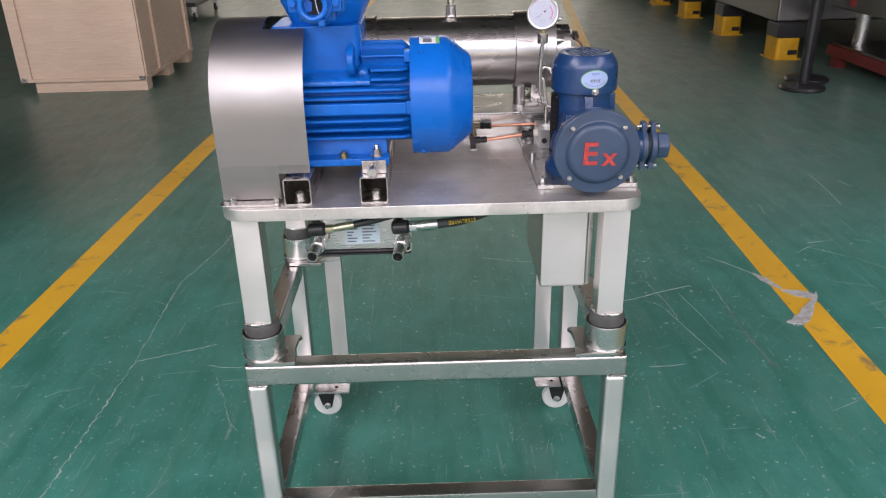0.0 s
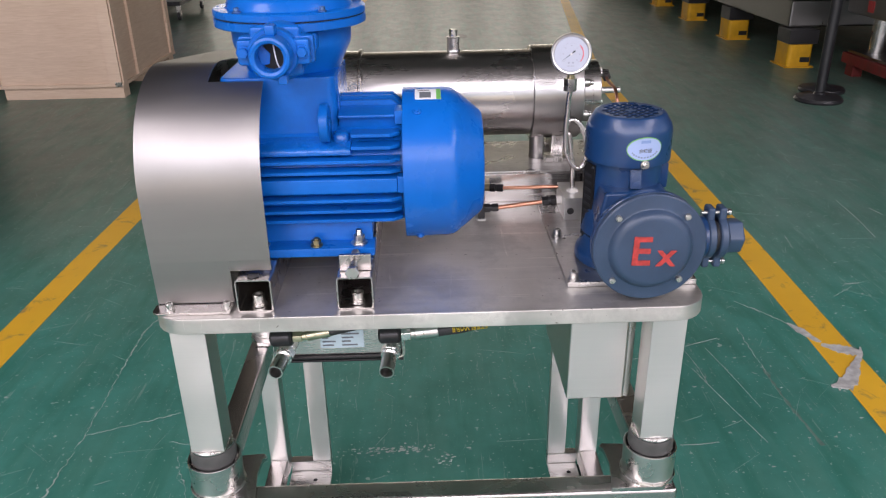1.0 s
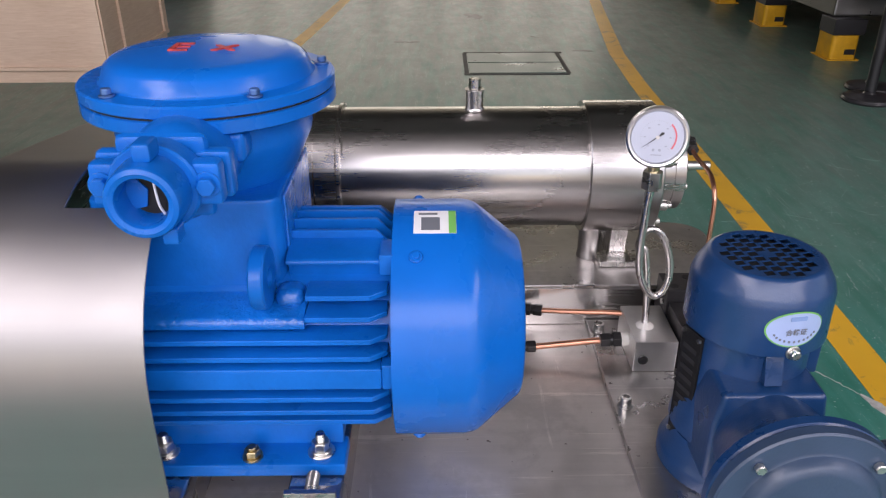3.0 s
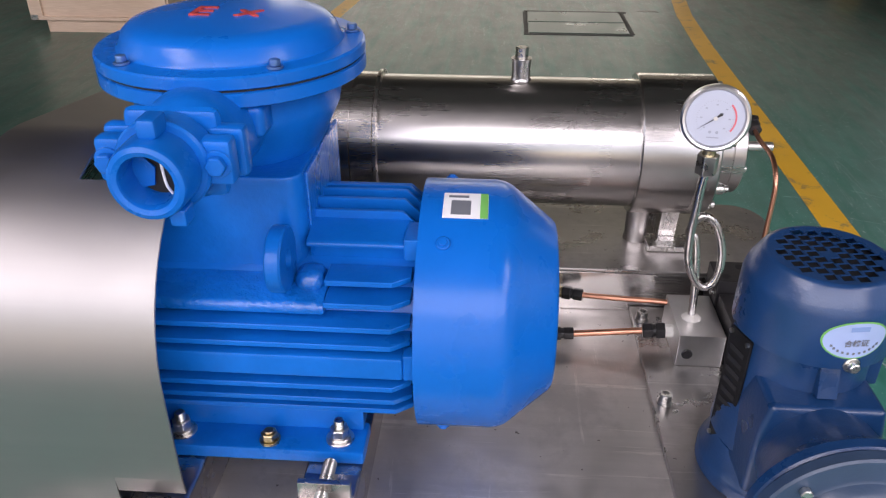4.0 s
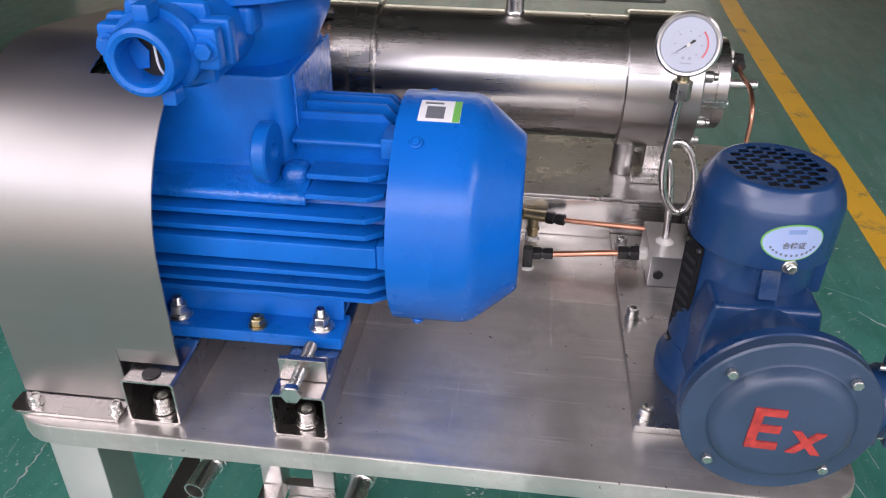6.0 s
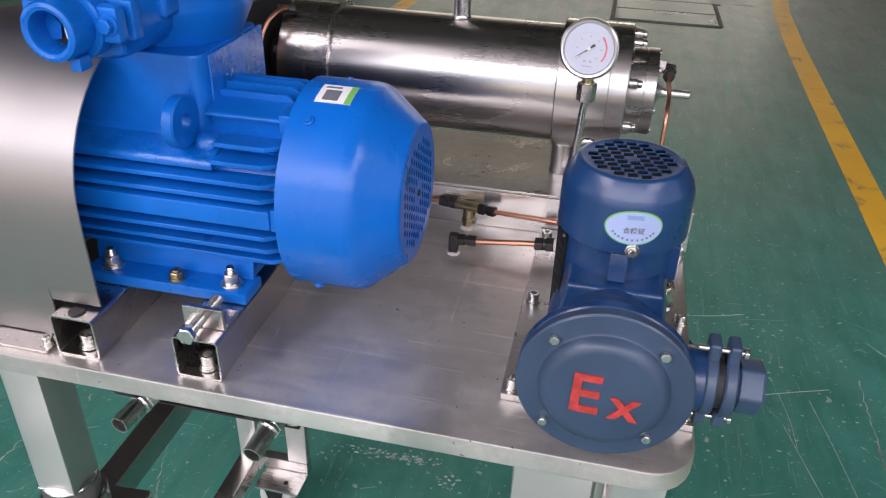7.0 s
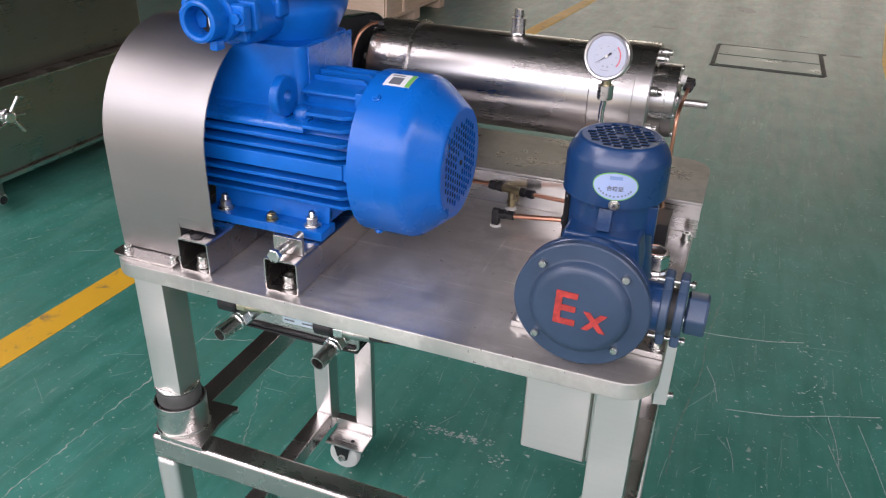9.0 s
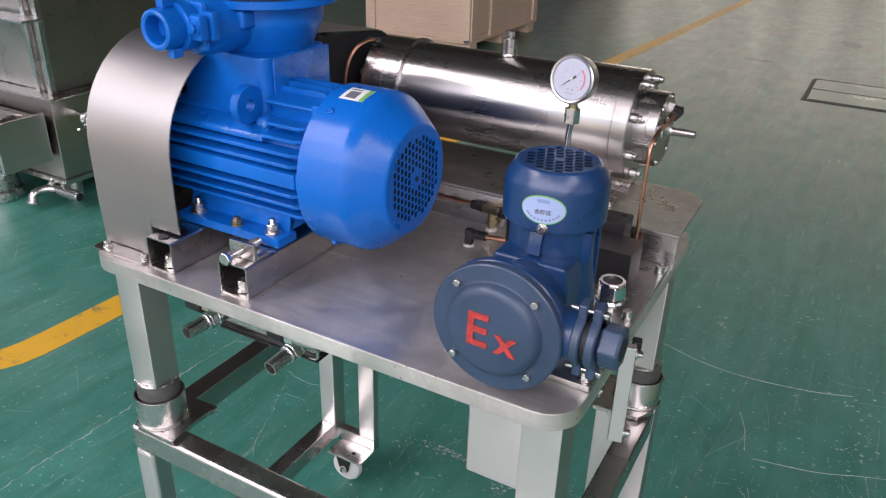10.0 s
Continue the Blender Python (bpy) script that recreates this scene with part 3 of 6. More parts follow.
# chips where the coat has lifted
for cx, cy, n, sx, sy in ((0.0, 2.17, 60, 0.10, 0.014), (0.14, 2.12, 14, 0.03, 0.02), (1.42, 2.5, 6, 0.05, 0.06), (-0.35, 3.0, 6, 0.3, 0.3), (1.0, 3.0, 12, 0.6, 0.7), (-0.6, 1.9, 8, 0.5, 0.4), (0.15, 2.6, 16, 0.5, 0.6), (-1.6, 2.6, 8, 0.5, 0.7), (0.8, 1.8, 10, 0.5, 0.5), (0.876, 2.727, 12, 0.07, 0.09), (0.878, 2.92, 7, 0.08, 0.06), (0.447, 3.213, 7, 0.02, 0.03), (0.70, 3.40, 8, 0.02, 0.03), (1.6, 3.1, 26, 0.3, 0.5), (1.0, 2.5, 30, 0.3, 0.5), (0.75, 2.6, 20, 0.3, 0.5)):
    for _ in range(2 * n):
        x, y, s = cx + rnd.gauss(0, 0.6) * sx, cy + rnd.gauss(0, 0.6) * sy, 0.0007 + 0.0030 * rnd.random() ** 2
        k = rnd.randint(5, 8)
        ring = [(x + s * rnd.uniform(0.5, 1.4) * math.cos(2 * math.pi * i / k) * 1.6, y + s * rnd.uniform(0.4, 1.2) * math.sin(2 * math.pi * i / k)) for i in range(k)]
        prism(bm, ring, "z", 0.0, rnd.uniform(0.0006, 0.0012))
rnd = random.Random(8)
scratch = B()
for _ in range(820):
    x, y = rnd.uniform(-2.0, 2.4), rnd.uniform(1.5, 5.0)
    a, ln = rnd.choice((0.35, 0.9, 1.25, 1.6, 2.4, 2.9)) + rnd.gauss(0, 0.25), rnd.choice((0.015, 0.025, 0.04, 0.07, 0.14))
    bend = rnd.uniform(-0.08, 0.08)
    pts = [(x + ln * u * math.cos(a + bend * u), y + ln * u * math.sin(a + bend * u)) for u in (-0.5, -0.15, 0.2, 0.5)]
    w = rnd.choice((0.0006, 0.0008, 0.0011, 0.0015, 0.0020))
    strip(scratch, pts, [w * 0.2, w, w * 0.8, w * 0.15], 0.0, rnd.uniform(0.0003, 0.0006))
scuff = B()
for line, wide in (([(0.61, 3.17), (0.578, 2.878), (0.5765, 2.70), (0.541, 2.443), (0.532, 2.237)], 0.010), ([(1.13, 2.50), (1.128, 2.35), (1.141, 2.133)], 0.024), ([(1.40, 2.95), (1.46, 2.70), (1.47, 2.55)], 0.012)):
    pts = [(p.x + rnd.uniform(-0.002, 0.002), p.y) for p in smooth_path([(*p, 0) for p in line], 12)]
    strip(scuff, pts, [wide * rnd.uniform(0.12, 0.62) for _ in pts], 0.0, 0.0005)
solid("floor_scuffs", scuff, SCUFF, "dull brown scuff marks on the green floor", "floor scuff", kind="structure")
film = B()
rnd = random.Random(21)
for line, wide in (
    ([(1.318, 2.765), (1.340, 2.715), (1.362, 2.655), (1.375, 2.640)], [0.004, 0.030, 0.022, 0.006]),
    ([(1.368, 2.625), (1.405, 2.600), (1.445, 2.580), (1.470, 2.575)], [0.010, 0.048, 0.050, 0.020]),
    ([(1.482, 2.600), (1.462, 2.560), (1.415, 2.500), (1.365, 2.430), (1.330, 2.400), (1.290, 2.395)], [0.004, 0.012, 0.026, 0.046, 0.040, 0.008]),
    ([(1.345, 2.43), (1.315, 2.395), (1.305, 2.375)], [0.03, 0.016, 0.003]),
    ([(1.362, 2.43), (1.345, 2.39), (1.340, 2.370)], [0.03, 0.014, 0.003]),
):
    pts = [(p.x, p.y) for p in smooth_path([(*p, 0) for p in line], 6)]
    ws = [max(0.002, wide[min(i // 6, len(wide) - 1)] * (1 - i % 6 / 6) + wide[min(i // 6 + 1, len(wide) - 1)] * (i % 6 / 6)) * rnd.uniform(0.75, 1.2) for i in range(len(pts))]
    strip(film, pts, ws, 0.0, 0.0022 + 0.0004 * len(line))
solid("torn_film", film, FILM, "torn pale plastic film stuck across the yellow lane tape", "plastic film")
solid("floor_scratches", scratch, SCRATCH, "fine pale scratches in the green floor coat", "floor scratch", kind="structure")
solid("floor_cracks", bm, PALE_CRACK, "pale cracks and chips in the green floor coat", "floor crack", kind="structure")

bm = B()
for x0, x1, y0, y1 in ((0.325, 1.10, 7.12, 7.16), (0.31, 1.06, 6.44, 6.48), (0.315, 0.345, 6.48, 7.12), (1.045, 1.075, 6.48, 7.12), (0.36, 1.04, 6.79, 6.805)):
    box(bm, x0, x1, y0, y1, 0.0, 0.003)
hatch = solid("floor_hatch", bm, HATCH_DARK, "rectangular floor cover with dark open joints", "floor hatch", kind="structure")
for y0, y1 in ((6.485, 6.785), (6.81, 7.115)):
    part("cover_plate", box(B(), 0.35, 1.04, y0, y1, 0.0, 0.006, 0.002), HATCH_TOP, hatch)
bm = B()
rnd = random.Random(31)
for cx, cy, rx, ry in ((0.47, 8.72, 0.10, 0.15), (-0.12, 7.55, 0.11, 0.05), (1.30, 7.2, 0.10, 0.03), (0.95, 7.75, 0.05, 0.03)):
    for _ in range(7):
        x, y, f = cx + rnd.gauss(0, 0.35) * rx, cy + rnd.gauss(0, 0.35) * ry, rnd.uniform(0.25, 0.6)
        prism(bm, [(x + f * rx * rnd.uniform(0.6, 1.2) * math.cos(a / 9 * 6.283), y + f * ry * rnd.uniform(0.6, 1.2) * math.sin(a / 9 * 6.283)) for a in range(9)], "z", 0.0, rnd.uniform(0.0005, 0.0012))
solid("oil_stains", bm, paint("thin_oil_film", (0.075, 0.088, 0.072), 0.35, 60, 0.2, 0.002, 0, 0, 0.3, 12), "dark oil stains on the floor", "stain", kind="structure")

# ---- lower stand on posts and casters ----
POST_L, POST_R = (-0.277, -0.235), (0.447, 0.490)
FRONT, BACK = (1.452, 1.494), (1.962, 2.004)
stand = thing("base_stand", (0.107, 1.73, 0.0), "brushed stainless tube stand with cups and casters on green floor", "machine stand")
for xs in (POST_L, POST_R):
    part("post", box(B(), *xs, *FRONT, 0.004, 0.4412, 0.009, 4), STEEL_LEG, stand)
    part("foot", box(B(), xs[0] - 0.006, xs[1] + 0.006, FRONT[0] - 0.006, FRONT[1] + 0.006, 0.0, 0.004), STEEL_X, stand)
    part("post", box(B(), *xs, *BACK, 0.105, 0.492, 0.004, 2), STEEL_LEG, stand)
    for z0, z1 in ((0.441, 0.4885), (0.108, 0.149)):
        part("side_beam", box(B(), xs[0] + 0.001, xs[1] - 0.001, FRONT[1], BACK[0], z0, z1, 0.004), STEEL_BEAM, stand)
# the upper beam runs over the posts, the lower one between them
part("cross_beam", box(B(), POST_L[0], POST_R[1], *FRONT, 0.4414, 0.4895, 0.007, 3), STEEL_BEAM, stand)
part("cross_beam", box(B(), POST_L[1], POST_R[0], FRONT[0] + 0.001, FRONT[1] - 0.001, 0.108, 0.149, 0.004), STEEL_BEAM, stand)
for xs in (POST_L, POST_R):
    seam = [(xs[0] + 0.009, FRONT[0] + 0.001, 0.4413), (xs[1] - 0.004, FRONT[0] + 0.001, 0.4413), (xs[1] - 0.001, FRONT[0] + 0.004, 0.4413), (xs[1] - 0.001, FRONT[1] - 0.004, 0.4413)]
    part("weld_bead", sweep(B(), seam, 0.0018, 6, 4), ZINC, stand)
# gusset plates under the cups
for x, sx in ((-0.239, 1), (0.450, -1)):
    for y, sy in ((1.493, 1), (1.975, -1)):
        cx, cy = x, y
        pts = [(cx - sx * 0.038, cy - sy * 0.010), (cx - sx * 0.032, cy - sy * 0.030), (cx - sx * 0.014, cy - sy * 0.043), (cx + sx * 0.066, cy - sy * 0.043), (cx + sx * 0.058, cy + sy * 0.015), (cx + sx * 0.060, cy + sy * 0.050), (cx + sx * 0.066, cy + sy * 0.060), (cx + sx * 0.060, cy + sy * 0.066), (cx - sx * 0.020, cy + sy * 0.060), (cx - sx * 0.038, cy + sy * 0.030)]
        part("gusset_plate", prism(B(), pts, "z", 0.4898, 0.4985, 0.001), STEEL_BEAM, stand)
        cup = part("cup", lathe(B(), [(0, 0), (0, 0.0405), (0.0510, 0.0415), (0.0525, 0.0408), (0.0525, 0.0385), (0.004, 0.037), (0.004, 0)], (cx, cy, 0.4985), (0, 0, 1), 48), TURNED, stand)
        bead = B()
        ring = [(cx + 0.0415 * math.cos(a / 24 * 6.283), cy + 0.0415 * math.sin(a / 24 * 6.283), 0.4995 + 0.0006 * math.sin(a * 2.7)) for a in range(25)]
        part("weld_bead", sweep(bead, ring, 0.0022, 6, 2), ZINC, cup)
# caster legs at the back
for sx, x0, x1 in ((-1, -0.182, -0.138), (1, 0.377, 0.420)):
    part("caster_leg", box(B(), x0, x1, 1.984, 2.004, 0.125, 0.468, 0.003), STEEL_LEG, stand)
    e0, e1 = (POST_L[1], x1) if sx < 0 else (x0, POST_R[0])
    part("top_tie", box(B(), e0, e1, 1.982, 2.005, 0.468, 0.480, 0.002), STEEL_X, stand)
    part("bottom_tie", box(B(), e0, e1, 1.983, 2.005, 0.092, 0.125, 0.002), STEEL_X, stand)
    pl = B()
    box(pl, e0 + 0.0005, e1, 1.925, 1.982, 0.0925, 0.0975, 0.001)
    plate = part("caster_plate", pl, STEEL_X, stand)
    px = -0.2040 if sx < 0 else 0.4400
    # the hole is a near-black disc that paints its shade
    hole = rod(B(), ((e0 + e1) / 2 + 0.012, 1.950, 0.0970), ((e0 + e1) / 2 + 0.012, 1.950, 0.0980), 0.005, 16)
    part("bolt_hole", hole, DARK, plate)
    # caster: fork, wheel, axle nut
    wy = 1.965
    fork = B()
    for s_ in (-1, 1):
        prism(fork, [(px - 0.026, 0.088), (px + 0.026, 0.088), (px + 0.013, 0.034), (px + 0.004, 0.028), (px - 0.006, 0.030), (px - 0.014, 0.042)], "y", wy + s_ * 0.017 - 0.0012, wy + s_ * 0.017 + 0.0012, 0.0004, 1)
    box(fork, px - 0.027, px + 0.027, wy - 0.0182, wy + 0.0182, 0.085, 0.0922, 0.002)
    cast = part("caster", fork, BLACK, stand, "black caster fork")
    part("wheel", lathe(B(), [(0, 0), (0, 0.026), (0.003, 0.036), (0.008, 0.0385), (0.018, 0.0385), (0.023, 0.036), (0.026, 0.026), (0.026, 0)], (px, wy - 0.013, 0.0385), (0, 1, 0), 40), NYLON, cast, "white nylon caster wheel")
    for s_ in (-1, 1):
        part("axle_nut", hexbolt(B(), (px, wy + s_ * 0.0182, 0.0385), (0, s_, 0), 0.007, 0.006), ZINC, cast)

# ---- upper frame: tabletop on legs and rubber mounts ----
table = thing("machine_table", (0.108, 1.72, 0.552), "brushed stainless machine table on rubber mounts above the stand", "machine table")
TX0, TX1, TY0, TY1, TZ = -0.276, 0.4925, 1.4335, 2.012, 0.830
part("tabletop", prism(B(), rounded(TX0, TX1, TY0, TY1, 0.045), "z", 0.806, TZ, 0.0022, 2), STEEL_TOP, table)
for cx in (-0.239, 0.450):
    for cy in (1.493, 1.975):
        part("leg", box(B(), cx - 0.0255, cx + 0.0255, cy - 0.0255, cy + 0.0255, 0.577, 0.8062, 0.0022, 2), STEEL_LEG, table)
        w_, rim = 0.0258, B()
        for u, v in ((1, 0), (-1, 0), (0, 1), (0, -1)):
            mid = Vector((cx + w_ * u, cy + w_ * v, 0.5787))
            side = Vector((v, u, 0)) * 0.0245
            for k in range(8):
                rod(rim, mid + side * (k / 4 - 1), mid + side * ((k + 1.15) / 4 - 1), 0.0008 + 0.0003 * (k % 2), 7)
        part("weld_bead", rim, STEEL_BEAM, table)
        part("leg_plate", rod(B(), (cx, cy, 0.5750), (cx, cy, 0.5785), 0.0325, 32, 0.001), ZINC, table)
        part("rubber_mount", lathe(B(), [(0, 0), (0, 0.030), (0.045, 0.030), (0.047, 0.035), (0.060, 0.035), (0.0655, 0.0345), (0.0700, 0.033), (0.0709, 0.031), (0.0709, 0)], (cx, cy, 0.504), (0, 0, 1), 40), DUSTY_RUBBER, table, "black rubber vibration mount")
# raised shelf under the drum, folded from sheet
shelf = B()
prism(shelf, rounded(-0.10, 0.498, 1.842, 2.030, 0.045, 6, (0, 0, 1, 1)), "z", 0.884, 0.889, 0.0015)
part("shelf", shelf, STEEL_SHELF, table)
part("shelf_front", box(B(), -0.10, 0.497, 1.8425, 1.8455, 0.8302, 0.8838, 0.001), STEEL_X, table)
part("shelf_back", box(B(), -0.10, 0.455, 2.002, 2.006, 0.8302, 0.8838, 0.001), STEEL_X, table)

# ---- slide rails under the motor ----
for x0, x1 in ((-0.1575, -0.1085), (-0.0205, 0.0290)):
    rail = thing("slide_rail", ((x0 + x1) / 2, 1.62, TZ), "open-ended square stainless steel tube rail bolted to the tabletop", "mounting rail", "motor slide rails")
    w = 0.0019
    tube = B()
    outer = rounded(x0, x1, TZ + 0.0003, 0.879, 0.004, 3)
    inner = rounded(x0 + w, x1 - w, TZ + 0.0003 + w, 0.879 - w, 0.0025, 3)
    t = bmesh.new()
    rows = [[t.verts.new((p[0], y, p[1])) for p in ring] for ring, y in ((outer, 1.450), (outer, 1.795), (inner, 1.795), (inner, 1.450))]
    for i in range(4):
        a, b = rows[i], rows[(i + 1) % 4]
        for k in range(len(a)):
            j = (k + 1) % len(a)
            t.faces.new((a[k], a[j], b[j], b[k]))
    bmesh.ops.recalc_face_normals(t, faces=t.faces)
    merge(tube, t)
    part("tube", tube, STEEL_BEAM, rail)
    cx = (x0 + x1) / 2
    part("tube_bolt", capbolt(B(), (cx + 0.002, 1.467, TZ + 0.0032), (0, 0, 1), 0.0085, 0.012), ZINC, rail)
    if x0 > -0.1:
        br = B()
        prism(br, [(x0 + 0.004, 0.8795), (x1 - 0.002, 0.8795), (x1 - 0.002, 0.9035), (x0 + 0.004, 0.9035)], "y", 1.470, 1.476, 0.0012)
        box(br, x0 + 0.003, x1 - 0.001, 1.476, 1.500, 0.8795, 0.8845, 0.001)
        part("stop_plate", br, STEEL_BEAM, rail)
        sc = B()
        hexbar(sc, (cx - 0.001, 1.438, 0.8905), (cx - 0.001, 1.445, 0.8905), 0.0096)
        prof, s, k = [(0, 0)], 0.0, 0
        while s < 0.062:
            prof.append((s, 0.0058 if k % 2 else 0.0052))
            s, k = s + 0.0011, k + 1
        lathe(sc, prof + [(0.062, 0)], (cx - 0.001, 1.445, 0.8905), (0, 1, 0), 16)
        part("stop_detail", sc, ZINC, rail)
    else:
        # flat black disc for the dark oval on this rail's top
        part("stop_detail", rod(B(), (cx, 1.462, 0.8792), (cx, 1.462, 0.8808), 0.0085, 20, 0.0006), BLACK, rail)

# ---- belt guard ----
guard = thing("belt_guard", (-0.19, 1.75, TZ), "polished stainless sheet belt guard, rounded, bolted to the tabletop", "belt guard")
GX0, GX1 = -0.2715, -0.1095


def guard_line(inset=0.0):
    out = [(1.4685 + inset, 0.90), (1.4685 + inset, 0.96)]
    for k in range(0, 15):
        a = radians(182 - k * 7.0)
        out.append((1.6185 + (0.150 - inset) * math.cos(a), 0.988 + (0.150 - inset) * math.sin(a)))
    for k in range(0, 14):
        a = radians(82 - k * 6.6)
        out.append((1.954 + (0.087 - inset) * math.cos(a), 1.007 + (0.087 - inset) * math.sin(a)))
    out.append((2.041 - inset, 0.893))
    return out


def sheet(bm, line, inner, x0, x1):
    t = bmesh.new()
    rows = [[t.verts.new(v) for v in ((x0, *o), (x1, *o), (x1, *i), (x0, *i))] for o, i in zip(line, inner)]
    for a, b in zip(rows, rows[1:]):
        for k in range(4):
            t.faces.new((a[k], a[(k + 1) % 4], b[(k + 1) % 4], b[k]))
    t.faces.new(rows[0])
    t.faces.new(rows[-1][::-1])
    bmesh.ops.recalc_face_normals(t, faces=t.faces)
    return merge(bm, t)


wrap = sheet(B(), guard_line(), guard_line(0.002), GX0, GX1)
notch = box(B(), -0.184, -0.100, 1.556, 1.70, 1.06, 1.2)
wrap = carve(wrap, notch)
sheet(wrap, [(1.4705, 0.836), (1.4685, 0.90)], [(1.4725, 0.836), (1.4705, 0.90)], GX0, -0.166)
sheet(wrap, [(1.4700, 0.884), (1.4685, 0.90)], [(1.4720, 0.884), (1.4705, 0.90)], -0.166, GX1)
part("wrap_sheet", wrap, STEEL_HOOD, guard)
side = [(1.4725, 0.8305), *guard_line(0.0022), (2.0388, 0.8895), (1.848, 0.8895), (1.838, 0.8305)]
part("side_sheet", prism(B(), side, "x", GX0 + 0.0005, GX0 + 0.0025), STEEL_Y, guard)
# plate set behind the gap; its near-black colour stands in for shade
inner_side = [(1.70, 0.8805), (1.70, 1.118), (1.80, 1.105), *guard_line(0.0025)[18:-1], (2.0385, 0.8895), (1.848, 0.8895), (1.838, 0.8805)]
part("inner_sheet", prism(B(), inner_side, "x", GX1 - 0.0045, GX1 - 0.0025), DARK, guard, "inner guard plate painted near-black for the shaded gap")
flange = prism(B(), rounded(-0.2745, -0.1665, 1.4445, 1.4700, 0.010, 4, (1, 0, 0, 0)), "z", TZ + 0.0004, TZ + 0.0045, 0.001)
part("foot_flange", flange, STEEL_BEAM, guard)
for bx in (-0.2515, -0.1725):
    part("flange_screw", capbolt(B(), (bx, 1.4560, TZ + 0.0045), (0, 0, 1), 0.0055, 0.006), ZINC, guard)

# ---- drive motor ----
MY, MZ = 1.6175, 0.985
motor = thing("drive_motor", (-0.04, MY, 0.8795), "blue enamelled flameproof electric motor with cast fins, on steel slide rails", "electric motor")
body = B()
lathe(body, [(0, 0), (0, 0.083), (0.262, 0.083), (0.262, 0)], (-0.180, MY, MZ), (1, 0, 0), 56)
part("frame_barrel", body, BLUE, motor)


def side_fin(z, thick, reach, x0=-0.182, x1=0.071, front=True):
    """A straight cast fin on the flank with a chamfered end."""
    f = B()
    s = -1 if front else 1
    y_in, y_out = MY + s * 0.055, MY + s * reach
    prism(f, [(x0, y_in), (x0, y_out), (x1 - 0.014, y_out), (x1, y_out - s * 0.010), (x1, y_in)], "z", z - thick / 2, z + thick / 2, 0.0006, 1)
    return f


for z in (1.0505, 1.0360, 1.0190, 1.0050, 0.9640, 0.9465, 0.9290):
    reach = math.sqrt(0.1045 ** 2 - (z - MZ) ** 2)
    part("fin", side_fin(z, 0.0048, reach, 0.004 if z > 1.03 else -0.182), BLUE, motor)
    part("fin", side_fin(z, 0.0048, reach, front=False), BLUE, motor)
part("flank_pad", box(B(), -0.182, 0.066, MY - 0.1040, MY - 0.07, 0.9755, 0.9965, 0.0025), BLUE, motor)
part("pad_boss", box(B(), 0.0655, 0.0765, MY - 0.1020, MY - 0.07, 0.9740, 0.9985, 0.002), BLUE, motor)
# upright fins over the shoulder, and the stepped block before them
for y_, top in ((1.594, 0.1010), (1.6105, 0.1040), (1.6280, 0.1040), (1.6450, 0.1005), (1.6620, 0.0935)):
    f = B()
    prism(f, [(-0.02, MZ + 0.05), (-0.02, MZ + top), (0.060, MZ + top), (0.073, MZ + top - 0.012), (0.073, MZ + 0.05)], "y", y_ - 0.0022, y_ + 0.0022, 0.0006, 1)
    part("fin", f, BLUE, motor)
step = prism(B(), [(1.5600, 1.0690), (1.5600, 1.0725), (1.5640, 1.0745), (1.5930, 1.0795), (1.5980, 1.0500), (1.5720, 1.0500), (1.5700, 1.0680)], "x", -0.014, 0.0665, 0.0012)
part("shoulder_step", step, BLUE, motor)
part("step_boss", box(B(), 0.0640, 0.0760, 1.5580, 1.5900, 1.0600, 1.0790, 0.0015), BLUE, motor)
# feet
for s in (-1, 1):
    foot = B()
    y0, y1 = sorted((MY + s * 0.062, MY + s * 0.1025))
    box(foot, -0.160, 0.0300, y0, y1, 0.8797, 0.8935, 0.003)
    prism(foot, [(MY + s * 0.066, 0.8930), (MY + s * 0.074, 0.8930), (MY + s * 0.068, 0.925), (MY + s * 0.05, 0.94)], "x", -0.160, 0.0260, 0.002)
    part("foot", foot, BLUE, motor)
    for bx in (-0.133, 0.007):
        part("foot_stud", studnut(B(), (bx, MY + s * 0.0855, 0.8935), (0, 0, 1)), ZINC, motor)
part("foot_web", box(B(), -0.160, 0.0260, MY - 0.070, MY + 0.070, 0.8945, 0.912, 0.002), BLUE, motor)
part("earth_nut", hexbar(rod(B(), (-0.0535, MY - 0.0915, 0.8935), (-0.0535, MY - 0.0915, 0.8960), 0.0090, 20), (-0.0535, MY - 0.0915, 0.8960), (-0.0535, MY - 0.0915, 0.9030), 0.0076), BRASS, motor, "brass earth terminal")
part("earth_stud", rod(B(), (-0.0535, MY - 0.0915, 0.9030), (-0.0535, MY - 0.0915, 0.9055), 0.0045, 16, 0.0006), BRASS, motor)
# fan cowl with a slotted end
CX = 0.0745
cowl = lathe(B(), [(0.1135, 0), (0.1135, 0.0720), (0.1127, 0.0740), (0.1105, 0.0765), (0.0800, 0.1015), (0.0740, 0.1060), (0.0680, 0.1087), (0.0610, 0.1099), (0.0, 0.1100), (0.0, 0.1070), (0.061, 0.1065), (0.1085, 0.0735), (0.1127, 0.0710), (0.1127, 0)], (CX, MY, MZ), (1, 0, 0), 72)
cut = B()
for i in range(-7, 8):
    for j in range(-8, 9):
        dy = i * 0.0088
        dz = j * 0.0104 + (0.0052 if i % 2 else 0.0)
        rr = math.hypot(dy, dz)
        if rr > 0.0575 or max(abs(dy), abs(dz)) < 0.0135:
            continue
        box(cut, CX + 0.1090, CX + 0.124, MY + dy - 0.0033, MY + dy + 0.0033, MZ + dz - 0.0040, MZ + dz + 0.0040)
